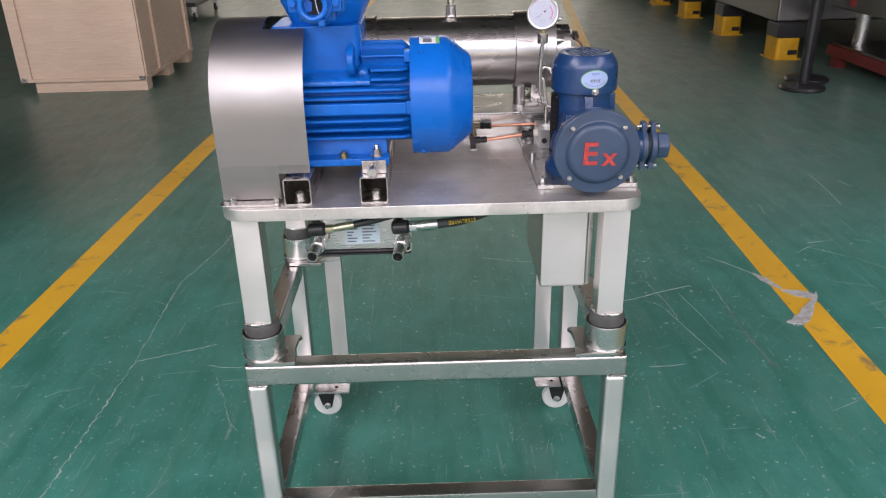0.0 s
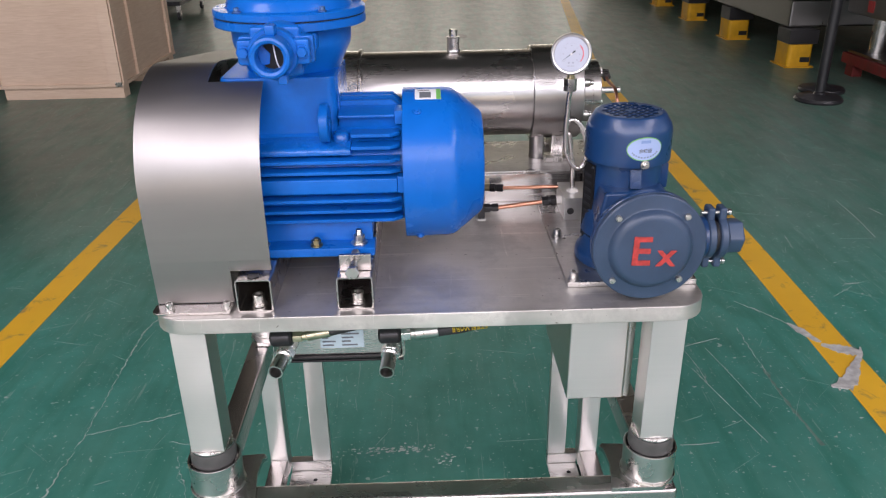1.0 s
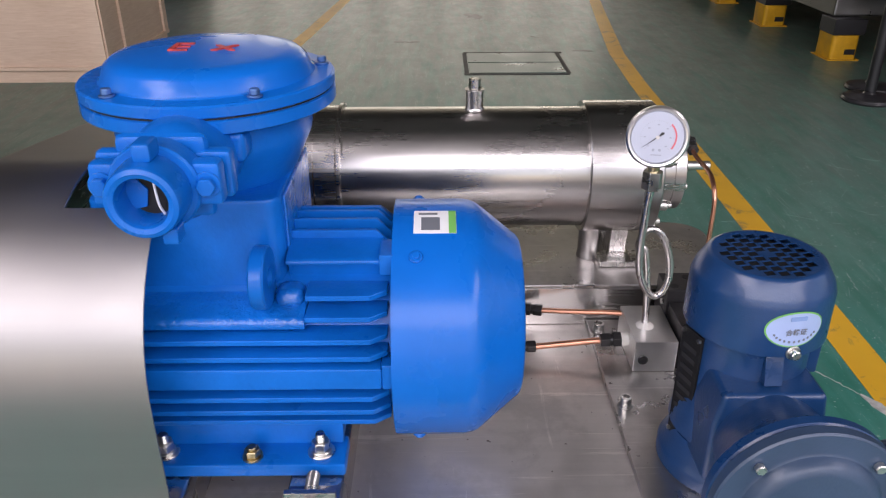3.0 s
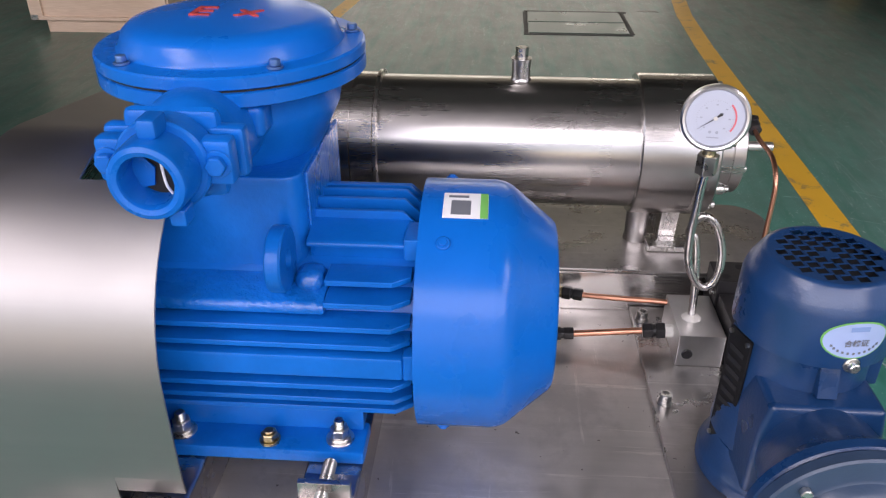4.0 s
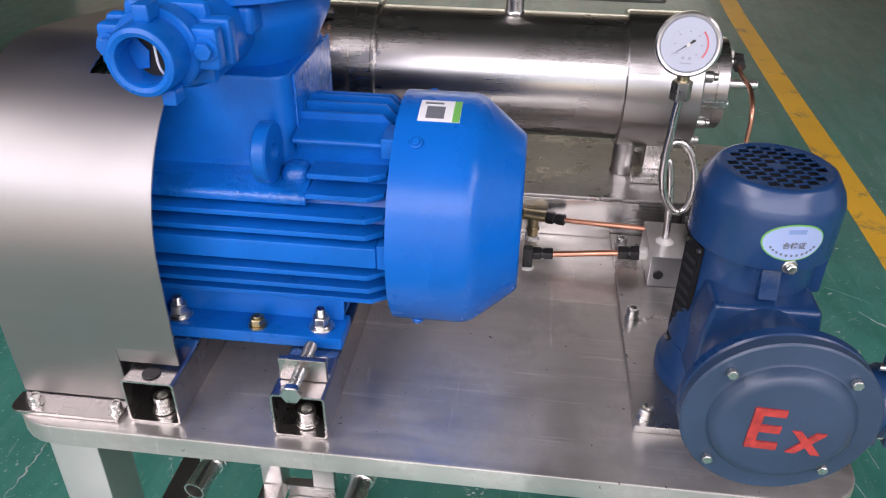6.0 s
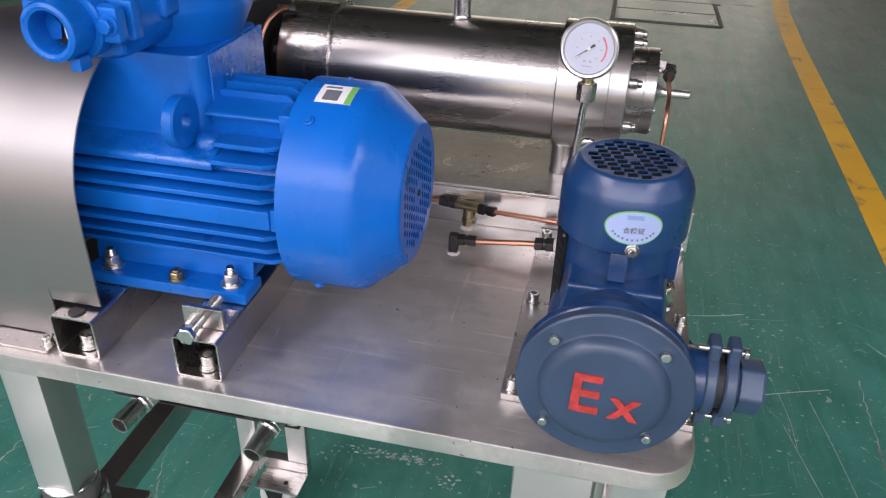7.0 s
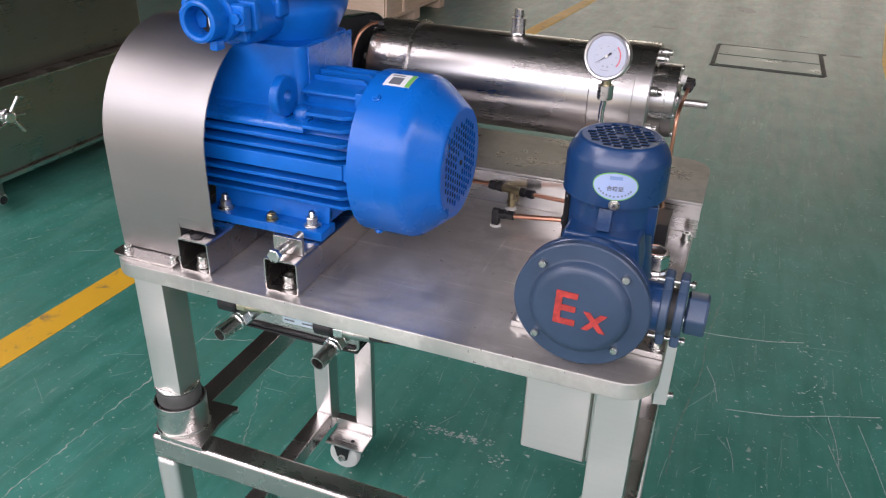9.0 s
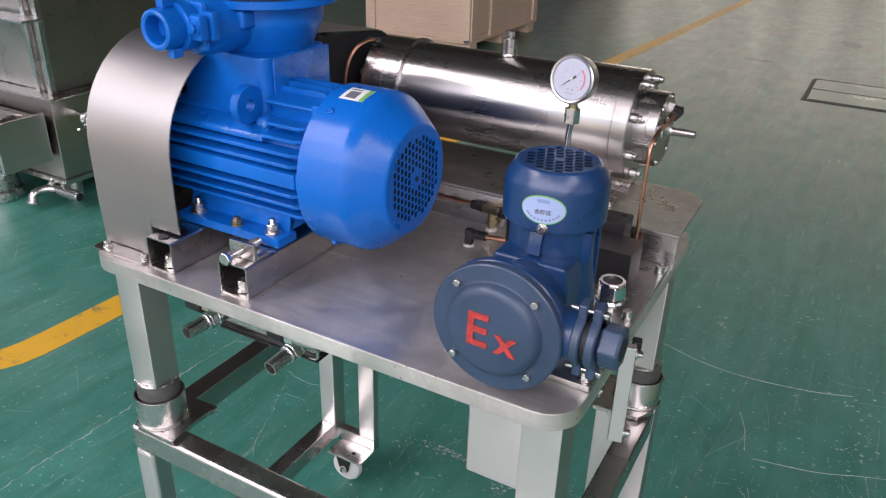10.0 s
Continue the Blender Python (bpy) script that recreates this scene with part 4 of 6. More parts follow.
part("fan_cowl", perforated(cowl, cut, 0, CX + 0.1090), BLUE_SMOOTH, motor)
# near-black disc behind the slots, for the shaded inside of the cowl
part("cowl_inside_disc", rod(B(), (CX + 0.055, MY, MZ), (CX + 0.098, MY, MZ), 0.070, 40), DARK, motor)
part("cowl_centre_screw", rod(B(), (CX + 0.1135, MY, MZ), (CX + 0.1150, MY, MZ), 0.0035, 16), DARK, motor)
for ang in (57, -57, 123, -123):
    a = radians(ang)
    d = Vector((0, -math.cos(a), math.sin(a)))
    p = Vector((0.095, MY, MZ)) + d * 0.1097
    sc = rod(B(), p, p + d * 0.0028, 0.0058, 20, 0.0009)
    hexbar(sc, p + d * 0.0028, p + d * 0.0045, 0.0036, 0.0004)
    part("cowl_screw", sc, BLUE_SMOOTH, motor)
# stickers follow the round cowl
def wrapped(a0, a1, x0, x1, r, n=14):
    t = B()
    rows = []
    for k in range(n + 1):
        a = radians(a0 + (a1 - a0) * k / n)
        rows.append([t.verts.new((x, MY - q * math.cos(a), MZ + q * math.sin(a))) for x, q in ((x0, r), (x1, r), (x1, r - 0.0004), (x0, r - 0.0004))])
    for a, b in zip(rows, rows[1:]):
        for k in range(4):
            t.faces.new((a[k], a[(k + 1) % 4], b[(k + 1) % 4], b[k]))
    t.faces.new(rows[0])
    t.faces.new(rows[-1][::-1])
    bmesh.ops.recalc_face_normals(t, faces=t.faces)
    return t


tag = part("sticker", wrapped(70, 87, 0.0925, 0.1290, 0.1103), WHITE, motor, "white and green energy sticker")
part("sticker_edge", wrapped(70, 86.8, 0.1225, 0.1288, 0.1106), GREEN_INK, tag)
part("printed_block", wrapped(72, 81, 0.0990, 0.1150, 0.1106), GREY_INK, tag)
part("printed_bar", wrapped(83.2, 84.8, 0.0965, 0.1130, 0.1106), GREY_INK, tag)
# terminal box pedestal, neck, box and lid
JX, JY = -0.079, 1.6425
ped = prism(B(), rounded(-0.172, -0.0150, 1.5640, 1.7000, 0.014, 5), "z", 1.028, 1.1265, 0.004)
part("pedestal", ped, BLUE, motor)
part("pedestal_side", box(B(), -0.0155, -0.0125, 1.5800, 1.7010, 1.040, 1.1240, 0.0014), BLUE_CAST, motor, "rough cast side of the pedestal")
shoulder = prism(B(), [(1.5280, 1.0260), (1.5280, 1.0320), (1.5310, 1.0355), (1.5640, 1.0460), (1.600, 1.0475), (1.600, 1.0240)], "x", -0.179, 0.0035, 0.0015)
part("cast_shoulder", shoulder, BLUE_CAST, motor, "rough cast shoulder beside the fins")
lug = lathe(B(), [(0, 0.0085), (0, 0.0246), (0.0016, 0.0262), (0.0110, 0.0262), (0.0126, 0.0246), (0.0126, 0.0085)], (-0.0362, 1.5410, 1.0685), (1, 0, 0), 40, True)
box(lug, -0.0358, -0.0240, 1.5480, 1.6000, 1.0430, 1.0640, 0.002)
part("lifting_lug", lug, BLUE, motor)
part("lug_web", box(B(), -0.0225, 0.0015, 1.5420, 1.5680, 1.0340, 1.0535, 0.009, 4), BLUE_CAST, motor)
jb = B()
lathe(jb, [(0, 0), (0, 0.064), (0.003, 0.0665), (0.024, 0.0765), (0.034, 0.0815), (0.042, 0.0832), (0.073, 0.0838), (0.073, 0)], (JX, JY, 1.1255), (0, 0, 1), 64)
tbox = part("terminal_box", jb, BLUE, motor)
part("box_rim", lathe(B(), [(0, 0), (0, 0.1035), (0.001, 0.1050), (0.0105, 0.1050), (0.0115, 0.1035), (0.0115, 0)], (JX, JY, 1.1880), (0, 0, 1), 72), BLUE_SMOOTH, tbox)
part("rim_joint", lathe(B(), [(0, 0), (0, 0.1030), (0.0014, 0.1030), (0.0014, 0)], (JX, JY, 1.1995), (0, 0, 1), 72), DARK, tbox)
lid = part("lid", lathe(B(), [(0, 0), (0, 0.1035), (0.001, 0.1050), (0.0085, 0.1050), (0.0100, 0.1035), (0.0105, 0.0885), (0.0125, 0.0865), (0.0220, 0.0825), (0.0270, 0.0765), (0.0295, 0.0660), (0.0310, 0.0400), (0.0315, 0.0)], (JX, JY, 1.2009), (0, 0, 1), 72), BLUE_SMOOTH, tbox)
for k in range(5):
    a = radians(17 + 72 * k)
    part("lid_bolt", hexbolt(B(), (JX + 0.0955 * math.cos(a), JY + 0.0955 * math.sin(a), 1.2112), (0, 0, 1), 0.0044, 0.0048), PAINTED_BOLT, lid)
for glyph, dx in (("E", -0.020), ("x", 0.018)):
    part("raised_letter", lettering(glyph, 0.040, 0.0012, Matrix.Translation((JX + dx, JY - 0.004, 1.2322)) @ Matrix.Rotation(radians(0), 4, "Z")), RED, lid, "worn red raised letter")
# conduit entry towards the front: saddle, clamp, open gland ring
GZ, GXC = 1.1740, -0.0770
part("entry_saddle", lathe(B(), [(0, 0), (0, 0.0385), (0.060, 0.0370), (0.072, 0.0350), (0.078, 0.0310), (0.078, 0)], (GXC, 1.585, GZ - 0.006), (0, -1, 0), 40), BLUE, tbox)
part("entry_web", box(B(), GXC - 0.044, GXC + 0.044, 1.5500, 1.590, GZ - 0.012, 1.1878, 0.006, 3), BLUE, tbox)
gl = part("entry_flange", box(box(B(), GXC - 0.046, GXC + 0.048, 1.4940, 1.5075, GZ - 0.016, GZ + 0.019, 0.004), GXC - 0.032, GXC + 0.032, 1.4950, 1.5070, GZ - 0.032, GZ + 0.030, 0.010), BLUE, tbox)
cl = lathe(B(), [(0, 0.0195), (0, 0.0300), (0.002, 0.0310), (0.018, 0.0310), (0.020, 0.0295), (0.020, 0.0195)], (GXC, 1.4925, GZ), (0, -1, 0), 44, True)
for s_ in (-1, 1):
    x_a, x_b = sorted((GXC + s_ * 0.022, GXC + s_ * 0.0445))
    box(cl, x_a, x_b, 1.4760, 1.4915, GZ - 0.014, GZ + 0.017, 0.004)
part("clamp", cl, BLUE, gl)
for s in (-1, 1):
    part("clamp_bolt", hexbolt(B(), (GXC + s * 0.0355, 1.4760, GZ + 0.002), (0, -1, 0), 0.0068, 0.006), BLUE, gl)
tb_ = lathe(B(), [(0, 0.0165), (0.034, 0.0165), (0.0370, 0.0178), (0.0382, 0.0210), (0.0370, 0.0240), (0.034, 0.0252), (0.014, 0.0258), (0.010, 0.0250), (0, 0.0250)], (GXC, 1.4840, GZ), (0, -1, 0), 44, True)
part("entry_ring", tb_, BLUE_SMOOTH, gl)
part("ring_lug", box(B(), GXC + 0.006, GXC + 0.017, 1.4560, 1.4720, GZ - 0.034, GZ - 0.022, 0.002), BLUE_SMOOTH, gl)
part("ring_screw", box(B(), GXC - 0.005, GXC + 0.008, 1.4560, 1.4760, GZ + 0.024, GZ + 0.037, 0.003), BLUE_SMOOTH, gl)
part("entry_disc", rod(B(), (GXC, 1.4700, GZ), (GXC, 1.4720, GZ), 0.0168, 30), DARK, gl, "near-black disc for the shade in the cable entry")
part("seal_flap", prism(B(), [(GXC - 0.018, GZ + 0.004), (GXC - 0.012, GZ + 0.013), (GXC - 0.002, GZ + 0.002), (GXC - 0.004, GZ - 0.010), (GXC - 0.013, GZ - 0.012)], "y", 1.4670, 1.4685), BLUE_SMOOTH, gl)
part("loose_wire", sweep(B(), [(GXC + 0.002, 1.4685, GZ + 0.0155), (GXC + 0.004, 1.4640, GZ + 0.004), (GXC + 0.006, 1.4620, GZ - 0.007), (GXC + 0.008, 1.4640, GZ - 0.0140)], 0.0009, 6, 6), WHITE, gl, "thin white wire end")

# ---- separator drum housing ----
DY, DZ = 1.954, 1.007
AX = (1, 0, 0)
drum = thing("drum_housing", (0.15, DY, 0.889), "polished stainless steel separator drum housing lying on the raised shelf", "centrifuge housing")
part("shell", lathe(B(), [(0, 0), (0, 0.0785), (0.307, 0.0785), (0.307, 0)], (-0.006, DY, DZ), AX, 96), STEEL_DRUM, drum)
part("ring", lathe(B(), [(0, 0), (0, 0.0830), (0.0015, 0.0845), (0.005, 0.0845), (0.0065, 0.0800), (0.0065, 0)], (-0.012, DY, DZ), AX, 96), STEEL_DRUM, drum)
part("rear_collar", lathe(B(), [(0, 0), (0, 0.0800), (0.0010, 0.0810), (0.040, 0.0810), (0.0408, 0.0798), (0.0416, 0.0810), (0.068, 0.0810), (0.068, 0)], (-0.080, DY, DZ), AX, 96), STEEL_DRUM, drum)
part("rear_bearing", lathe(B(), [(0, 0), (0, 0.040), (0.012, 0.040), (0.012, 0.058), (0.020, 0.060), (0.028, 0.060), (0.028, 0)], (-0.108, DY, DZ), AX, 64), BLACK, drum)
part("front_collar", lathe(B(), [(0, 0), (0, 0.0845), (0.0015, 0.0860), (0.0660, 0.0860), (0.0668, 0.0852), (0.0676, 0.0860), (0.0890, 0.0860), (0.0905, 0.0845), (0.0905, 0)], (0.3010, DY, DZ), AX, 96), STEEL_DRUM, drum)
for deg in (22, 66, 109, 156, 202, 247, 292, 337):
    a = radians(deg)
    c, e = DY + 0.0735 * math.cos(a), DZ + 0.0735 * math.sin(a)
    stud = rod(B(), (0.3915, c, e), (0.4030, c, e), 0.0070, 20, 0.0010)
    rod(stud, (0.4030, c, e), (0.4085, c, e), 0.0048, 16, 0.0008)
    part("flange_bolt", stud, ZINC, drum)
    c, e = DY + 0.070 * math.cos(a), DZ + 0.070 * math.sin(a)
    part("flange_bolt", hexbar(B(), (-0.088, c, e), (-0.080, c, e), 0.006), ZINC, drum)
cap = part("bearing_cap", lathe(B(), [(0, 0), (0, 0.0545), (0.003, 0.0545), (0.0032, 0.0570), (0.0200, 0.0572), (0.0206, 0.0562), (0.0214, 0.0562), (0.0220, 0.0572), (0.0350, 0.0572), (0.0362, 0.0560), (0.0364, 0.0)], (0.3915, DY, DZ), AX, 80), STEEL_DRUM, drum)
for k in range(6):
    a = radians(10 + 60 * k)
    part("cap_screw", rod(B(), (0.4275, DY + 0.051 * math.cos(a), DZ + 0.051 * math.sin(a)), (0.4305, DY + 0.051 * math.cos(a), DZ + 0.051 * math.sin(a)), 0.0045, 16, 0.0006), ZINC, cap)
part("shaft", lathe(B(), [(0, 0), (0, 0.0190), (0.0020, 0.0180), (0.0050, 0.0115), (0.0090, 0.0075), (0.0140, 0.0060), (0.0462, 0.0058), (0.0472, 0.0048), (0.0472, 0)], (0.4276, DY, DZ), AX, 28), STEEL_X, cap)
plug = lathe(B(), [(0, 0), (0, 0.0150), (0.003, 0.0120), (0.006, 0.0112), (0.0265, 0.0112), (0.0265, 0.0122), (0.0285, 0.0125), (0.0285, 0.0)], (0.1610, DY, DZ + 0.076), (0, 0, 1), 36)
plugp = part("filler_neck", plug, TURNED, drum)
part("filler_plug", hexbar(B(), (0.1610, DY, DZ + 0.1045), (0.1610, DY, DZ + 0.1175), 0.0080), ZINC, plugp)
for x0 in (0.318, -0.075):
    sad = B()
    prism(sad, [(DY - 0.062, 0.8895), (DY + 0.062, 0.8895), (DY + 0.062, 0.8965), (DY + 0.040, 0.8985), (DY + 0.050, 0.955), (DY - 0.050, 0.955), (DY - 0.040, 0.8985), (DY - 0.062, 0.8965)], "x", x0 + 0.024, x0 + 0.046, 0.002)
    box(sad, x0 + 0.008, x0 + 0.062, DY - 0.066, DY - 0.030, 0.8895, 0.8975, 0.0015)
    box(sad, x0 + 0.008, x0 + 0.062, DY + 0.030, DY + 0.066, 0.8895, 0.8975, 0.0015)
    part("saddle", sad, STEEL_Z, drum)
    part("drain_stub", lathe(B(), [(0, 0), (0, 0.0150), (0.003, 0.0150), (0.006, 0.0138), (0.056, 0.0138), (0.056, 0)], (x0 - 0.002, DY - 0.030, 0.8895), (0, 0, 1), 32), STEEL_DRUM, drum)

# ---- gear motor of the oil pump ----
EX, EY, EZ = 0.3978, 1.4310, 0.9195
VX, VY = 0.3975, 1.5830
gear = thing("gear_motor", (VX, VY, TZ), "navy blue flameproof pump motor with slotted cowl, on steel plate", "pump motor")
mount = B()
prism(mount, rounded(0.3040, 0.4915, 1.4960, 1.8410, 0.002, 2), "z", TZ + 0.0004, TZ + 0.0085, 0.001)
part("mount_plate", mount, STEEL_SHELF, gear, "brushed steel base plate")
for bx, by in ((0.3150, 1.5080), (0.4800, 1.5080), (0.3160, 1.6640), (0.4820, 1.6640), (0.3150, 1.8130), (0.4840, 1.8130)):
    part("plate_bolt", capbolt(B(), (bx, by, TZ + 0.0085), (0, 0, 1), 0.0065, 0.008), ZINC, gear)
zb = TZ + 0.0088
part("base_flange", lathe(B(), [(0, 0), (0, 0.0650), (0.002, 0.0668), (0.012, 0.0668), (0.016, 0.0650), (0.022, 0.0610), (0.040, 0.0560), (0.040, 0)], (VX, VY, zb), (0, 0, 1), 64), NAVY, gear)
barrel = B()
lathe(barrel, [(0, 0), (0, 0.0500), (0.130, 0.0500), (0.130, 0)], (VX, VY, 0.868), (0, 0, 1), 56)
part("frame_barrel", barrel, NAVY, gear)
for k in range(-6, 7):
    # upright fins on the two flanks and the back
    off = k * 0.0085
    reach = math.sqrt(max(0.0, 0.0565 ** 2 - off ** 2))
    if off > 0.01:
        part("fin", box(B(), VX + 0.02, VX + reach, VY + off - 0.0016, VY + off + 0.0016, 0.872, 0.985, 0.0008, 1), NAVY, gear)
    if off > -0.004:
        part("fin", box(B(), VX - reach, VX - 0.02, VY + off - 0.0016, VY + off + 0.0016, 0.872, 0.985, 0.0008, 1), NAVY, gear)
# front yoke between barrel and terminal box
yoke = prism(B(), [(VX - 0.050, 0.872), (VX + 0.050, 0.872), (VX + 0.049, 0.935), (VX + 0.0445, 0.9670), (VX - 0.0435, 0.9670), (VX - 0.049, 0.935)], "y", 1.5130, 1.600, 0.005, 3)
part("yoke", yoke, NAVY, gear)
neck = lathe(B(), [(0, 0), (0, 0.0600), (0.030, 0.0560), (0.050, 0.0525), (0.078, 0.0515), (0.1150, 0.0510), (0.1150, 0)], (VX, VY, 0.8850), (0, 0, 1), 64)
part("neck", neck, NAVY, gear)
part("yoke_rib", prism(B(), [(1.5300, 0.9945), (1.5225, 0.9690), (1.5450, 0.9660), (1.5450, 0.9945)], "x", VX - 0.0075, VX + 0.0085, 0.0012), NAVY, gear)
part("corner_rib", box(B(), VX + 0.0430, VX + 0.0560, 1.5600, 1.5720, 0.9560, 0.9930, 0.002), NAVY, gear)
flank = Matrix.Translation((0.3462, 1.5772, 0)) @ Matrix.Rotation(radians(19), 4, "Z")
part("plate_seat", merge(B(), box(B(), -0.0012, 0.016, -0.0150, 0.0150, 0.868, 0.9925, 0.002), flank), NAVY, gear)
plate = part("side_plate", merge(B(), box(B(), -0.0042, -0.0014, -0.0140, 0.0140, 0.8695, 0.9910, 0.0008), flank), MATT_BLACK, gear, "black slotted side plate")
for k in range(9):
    part("slot_bar", merge(B(), box(B(), -0.0049, -0.0043, -0.0095, 0.0095, 0.8800 + k * 0.0113, 0.8850 + k * 0.0113), flank), DARK, plate)
for y_ in (-0.0112, 0.0112):
    for z_ in (0.9870, 0.8738):
        part("plate_screw", merge(B(), rod(B(), (-0.0043, y_, z_), (-0.0062, y_, z_), 0.0022, 14), flank), ZINC, plate)
# slotted cowl
cw = lathe(B(), [(0.0704, 0), (0.0704, 0.0430), (0.0710, 0.0445), (0.0708, 0.0470), (0.0690, 0.0500), (0.0560, 0.0578), (0.0470, 0.0606), (0.0055, 0.0611), (0.0045, 0.0611), (0.0045, 0.0590), (0.047, 0.0585), (0.0660, 0.0490), (0.0694, 0.0440), (0.0694, 0)], (VX, VY, 0.9950), (0, 0, 1), 72)
cut = B()
for i in range(-6, 7):
    for j in range(-7, 8):
        dx, dy = i * 0.0108, j * 0.0096 + (0.0048 if i % 2 else 0.0)
        if math.hypot(dx, dy) > 0.0385 or math.hypot(dx, dy) < 0.006:
            continue
        t = B()
        prism(t, [(dx - 0.0056, dy - 0.0033), (dx + 0.0035, dy - 0.0047), (dx + 0.0056, dy + 0.0033), (dx - 0.0035, dy + 0.0047)], "z", 1.0605, 1.10)
        merge(cut, t, Matrix.Translation((VX, VY, 0)) @ Matrix.Rotation(radians(20), 4, "Z"))
part("fan_cowl", perforated(cw, cut, 2, 1.0605), NAVY, gear)
# near-black disc close under the holes paints the cowl's inner shade
part("cowl_inside_disc", rod(B(), (VX, VY, 1.020), (VX, VY, 1.0560), 0.050, 40), DARK, gear)
d = Vector((0.16, -0.987, 0)).normalized()
p = Vector((VX, VY, 1.004)) + d * 0.0609
part("cowl_screw", hexbolt(B(), p, d, 0.0048, 0.005), ZINC, gear)


def oval_on_cowl(w, h_, lift, zc, a_mid):
    """An oval label that follows the cowl."""
    t = B()
    n = 40
    c = t.verts.new((VX + (0.0609 + lift) * math.cos(a_mid), VY + (0.0609 + lift) * math.sin(a_mid), zc))
    rings = []
    for f in (0.5, 1.0):
        ring = []
        for k in range(n):
            u = 2 * math.pi * k / n
            a = a_mid + f * w / 0.0611 * math.cos(u)
            ring.append(t.verts.new((VX + (0.0610 + lift) * math.cos(a), VY + (0.0610 + lift) * math.sin(a), zc + f * h_ * math.sin(u))))
        rings.append(ring)
    for k in range(n):
        j = (k + 1) % n
        t.faces.new((c, rings[0][k], rings[0][j]))
        t.faces.new((rings[0][k], rings[1][k], rings[1][j], rings[0][j]))
    bmesh.ops.recalc_face_normals(t, faces=t.faces)
    return t


LA = radians(-82)
seal = part("seal_label", oval_on_cowl(0.0260, 0.0170, 0.0002, 1.0265, LA), GREEN_INK, gear, "pale blue oval seal label with green rim")
part("label_face", oval_on_cowl(0.0246, 0.0157, 0.0006, 1.0265, LA), PALE_BLUE, seal)
tangent = Matrix.Translation((VX + 0.0620 * math.cos(LA), VY + 0.0620 * math.sin(LA), 1.0240)) @ Matrix.Rotation(LA + math.pi / 2, 4, "Z") @ Matrix.Rotation(math.pi / 2, 4, "X")
part("label_text", lettering("合格证", 0.0064, 0.0001, tangent, 0.0001), GREY_INK, seal)
for k in range(11):
    u = radians(205 + 13 * k)
    a = LA + 0.0195 / 0.0611 * math.cos(u)
    zc = 1.0265 + 0.0118 * math.sin(u)
    c = Vector((VX + 0.0618 * math.cos(a), VY + 0.0618 * math.sin(a), zc))
    q = Matrix.Translation(c) @ Matrix.Rotation(a + math.pi / 2, 4, "Z")
    part("print_bar", merge(B(), box(B(), -0.0008, 0.0008, -0.0002, 0.0002, -0.0009, 0.0009), q), GREY_INK, seal)
part("print_mark", merge(B(), box(B(), -0.007, 0.007, -0.0002, 0.0002, -0.002, 0.002), Matrix.Translation((0, 0, 0.0105)) @ Matrix.Translation((VX + 0.0618 * math.cos(LA), VY + 0.0618 * math.sin(LA), 1.0265)) @ Matrix.Rotation(LA + math.pi / 2, 4, "Z")), paint("print_blue", (0.20, 0.30, 0.54), 0.5), seal)
# round flameproof terminal box, lid towards the front
tb = part("terminal_box", lathe(B(), [(0, 0), (0, 0.0735), (0.0015, 0.0750), (0.0095, 0.0750), (0.011, 0.0735), (0.013, 0.0640), (0.022, 0.0625), (0.034, 0.0570), (0.050, 0.0505), (0.066, 0.0470), (0.095, 0.0450), (0.095, 0)], (EX, EY + 0.0125, EZ), (0, 1, 0), 72), NAVY, gear)
lid = part("lid", lathe(B(), [(0, 0), (0, 0.0738), (0.0012, 0.0752), (0.0095, 0.0752), (0.0110, 0.0735), (0.0112, 0.0580), (0.0125, 0.0555), (0.0185, 0.0530), (0.0215, 0.0490), (0.0225, 0.0440), (0.0225, 0)], (EX, EY + 0.0115, EZ), (0, -1, 0), 80), NAVY_PALE, tb)
for sx in (-1, 1):
    for sz in (-1, 1):
        part("lid_bolt", hexbolt(B(), (EX - 0.0014 + sx * 0.0448 + sz * 0.001, EY + 0.0004, EZ + sz * 0.0448), (0, -1, 0), 0.0046, 0.0056, False), ZINC, lid)
face = Matrix.Rotation(math.pi / 2, 4, "X")
for glyph, dx, dz, size in (("E", -0.0150, 0.0005, 0.0565), ("x", 0.0190, -0.0050, 0.0450)):
    part("raised_letter", lettering(glyph, size, 0.0014, Matrix.Translation((EX + dx, EY - 0.0112, EZ - 0.001 + dz)) @ face @ Matrix.Rotation(radians(-2), 4, "Z"), 0.0009), RED, lid, "red raised letter")
# cable gland at the right flank
gy, gz = 1.4660, 0.9200
gland = part("cable_gland", rod(B(), (EX + 0.050, gy, gz), (0.4815, gy, gz), 0.0280, 36, 0.002), NAVY, tb)
# flanges and nut: the paler navy puts their sheen into the colour
for x_ in (0.4790, 0.4950):
    ear = B()
    rod(ear, (x_, gy, gz), (x_ + 0.0100, gy, gz), 0.0300, 36, 0.0015)
    box(ear, x_, x_ + 0.0100, gy - 0.0105, gy + 0.0105, gz - 0.0435, gz + 0.0435, 0.003, 3)
    part("gland_flange", ear, NAVY_PALE, gland)
part("gland_joint", rod(B(), (0.4892, gy, gz), (0.4973, gy, gz), 0.0230, 30), RUBBER, gland)
for sz in (-1, 1):
    st = rod(B(), (0.4710, gy - 0.004, gz + sz * 0.036), (0.5100, gy - 0.004, gz + sz * 0.036), 0.0027, 14)
    hexbar(st, (0.5067, gy - 0.004, gz + sz * 0.036), (0.5112, gy - 0.004, gz + sz * 0.036), 0.0052)
    part("gland_stud", st, ZINC, gland)
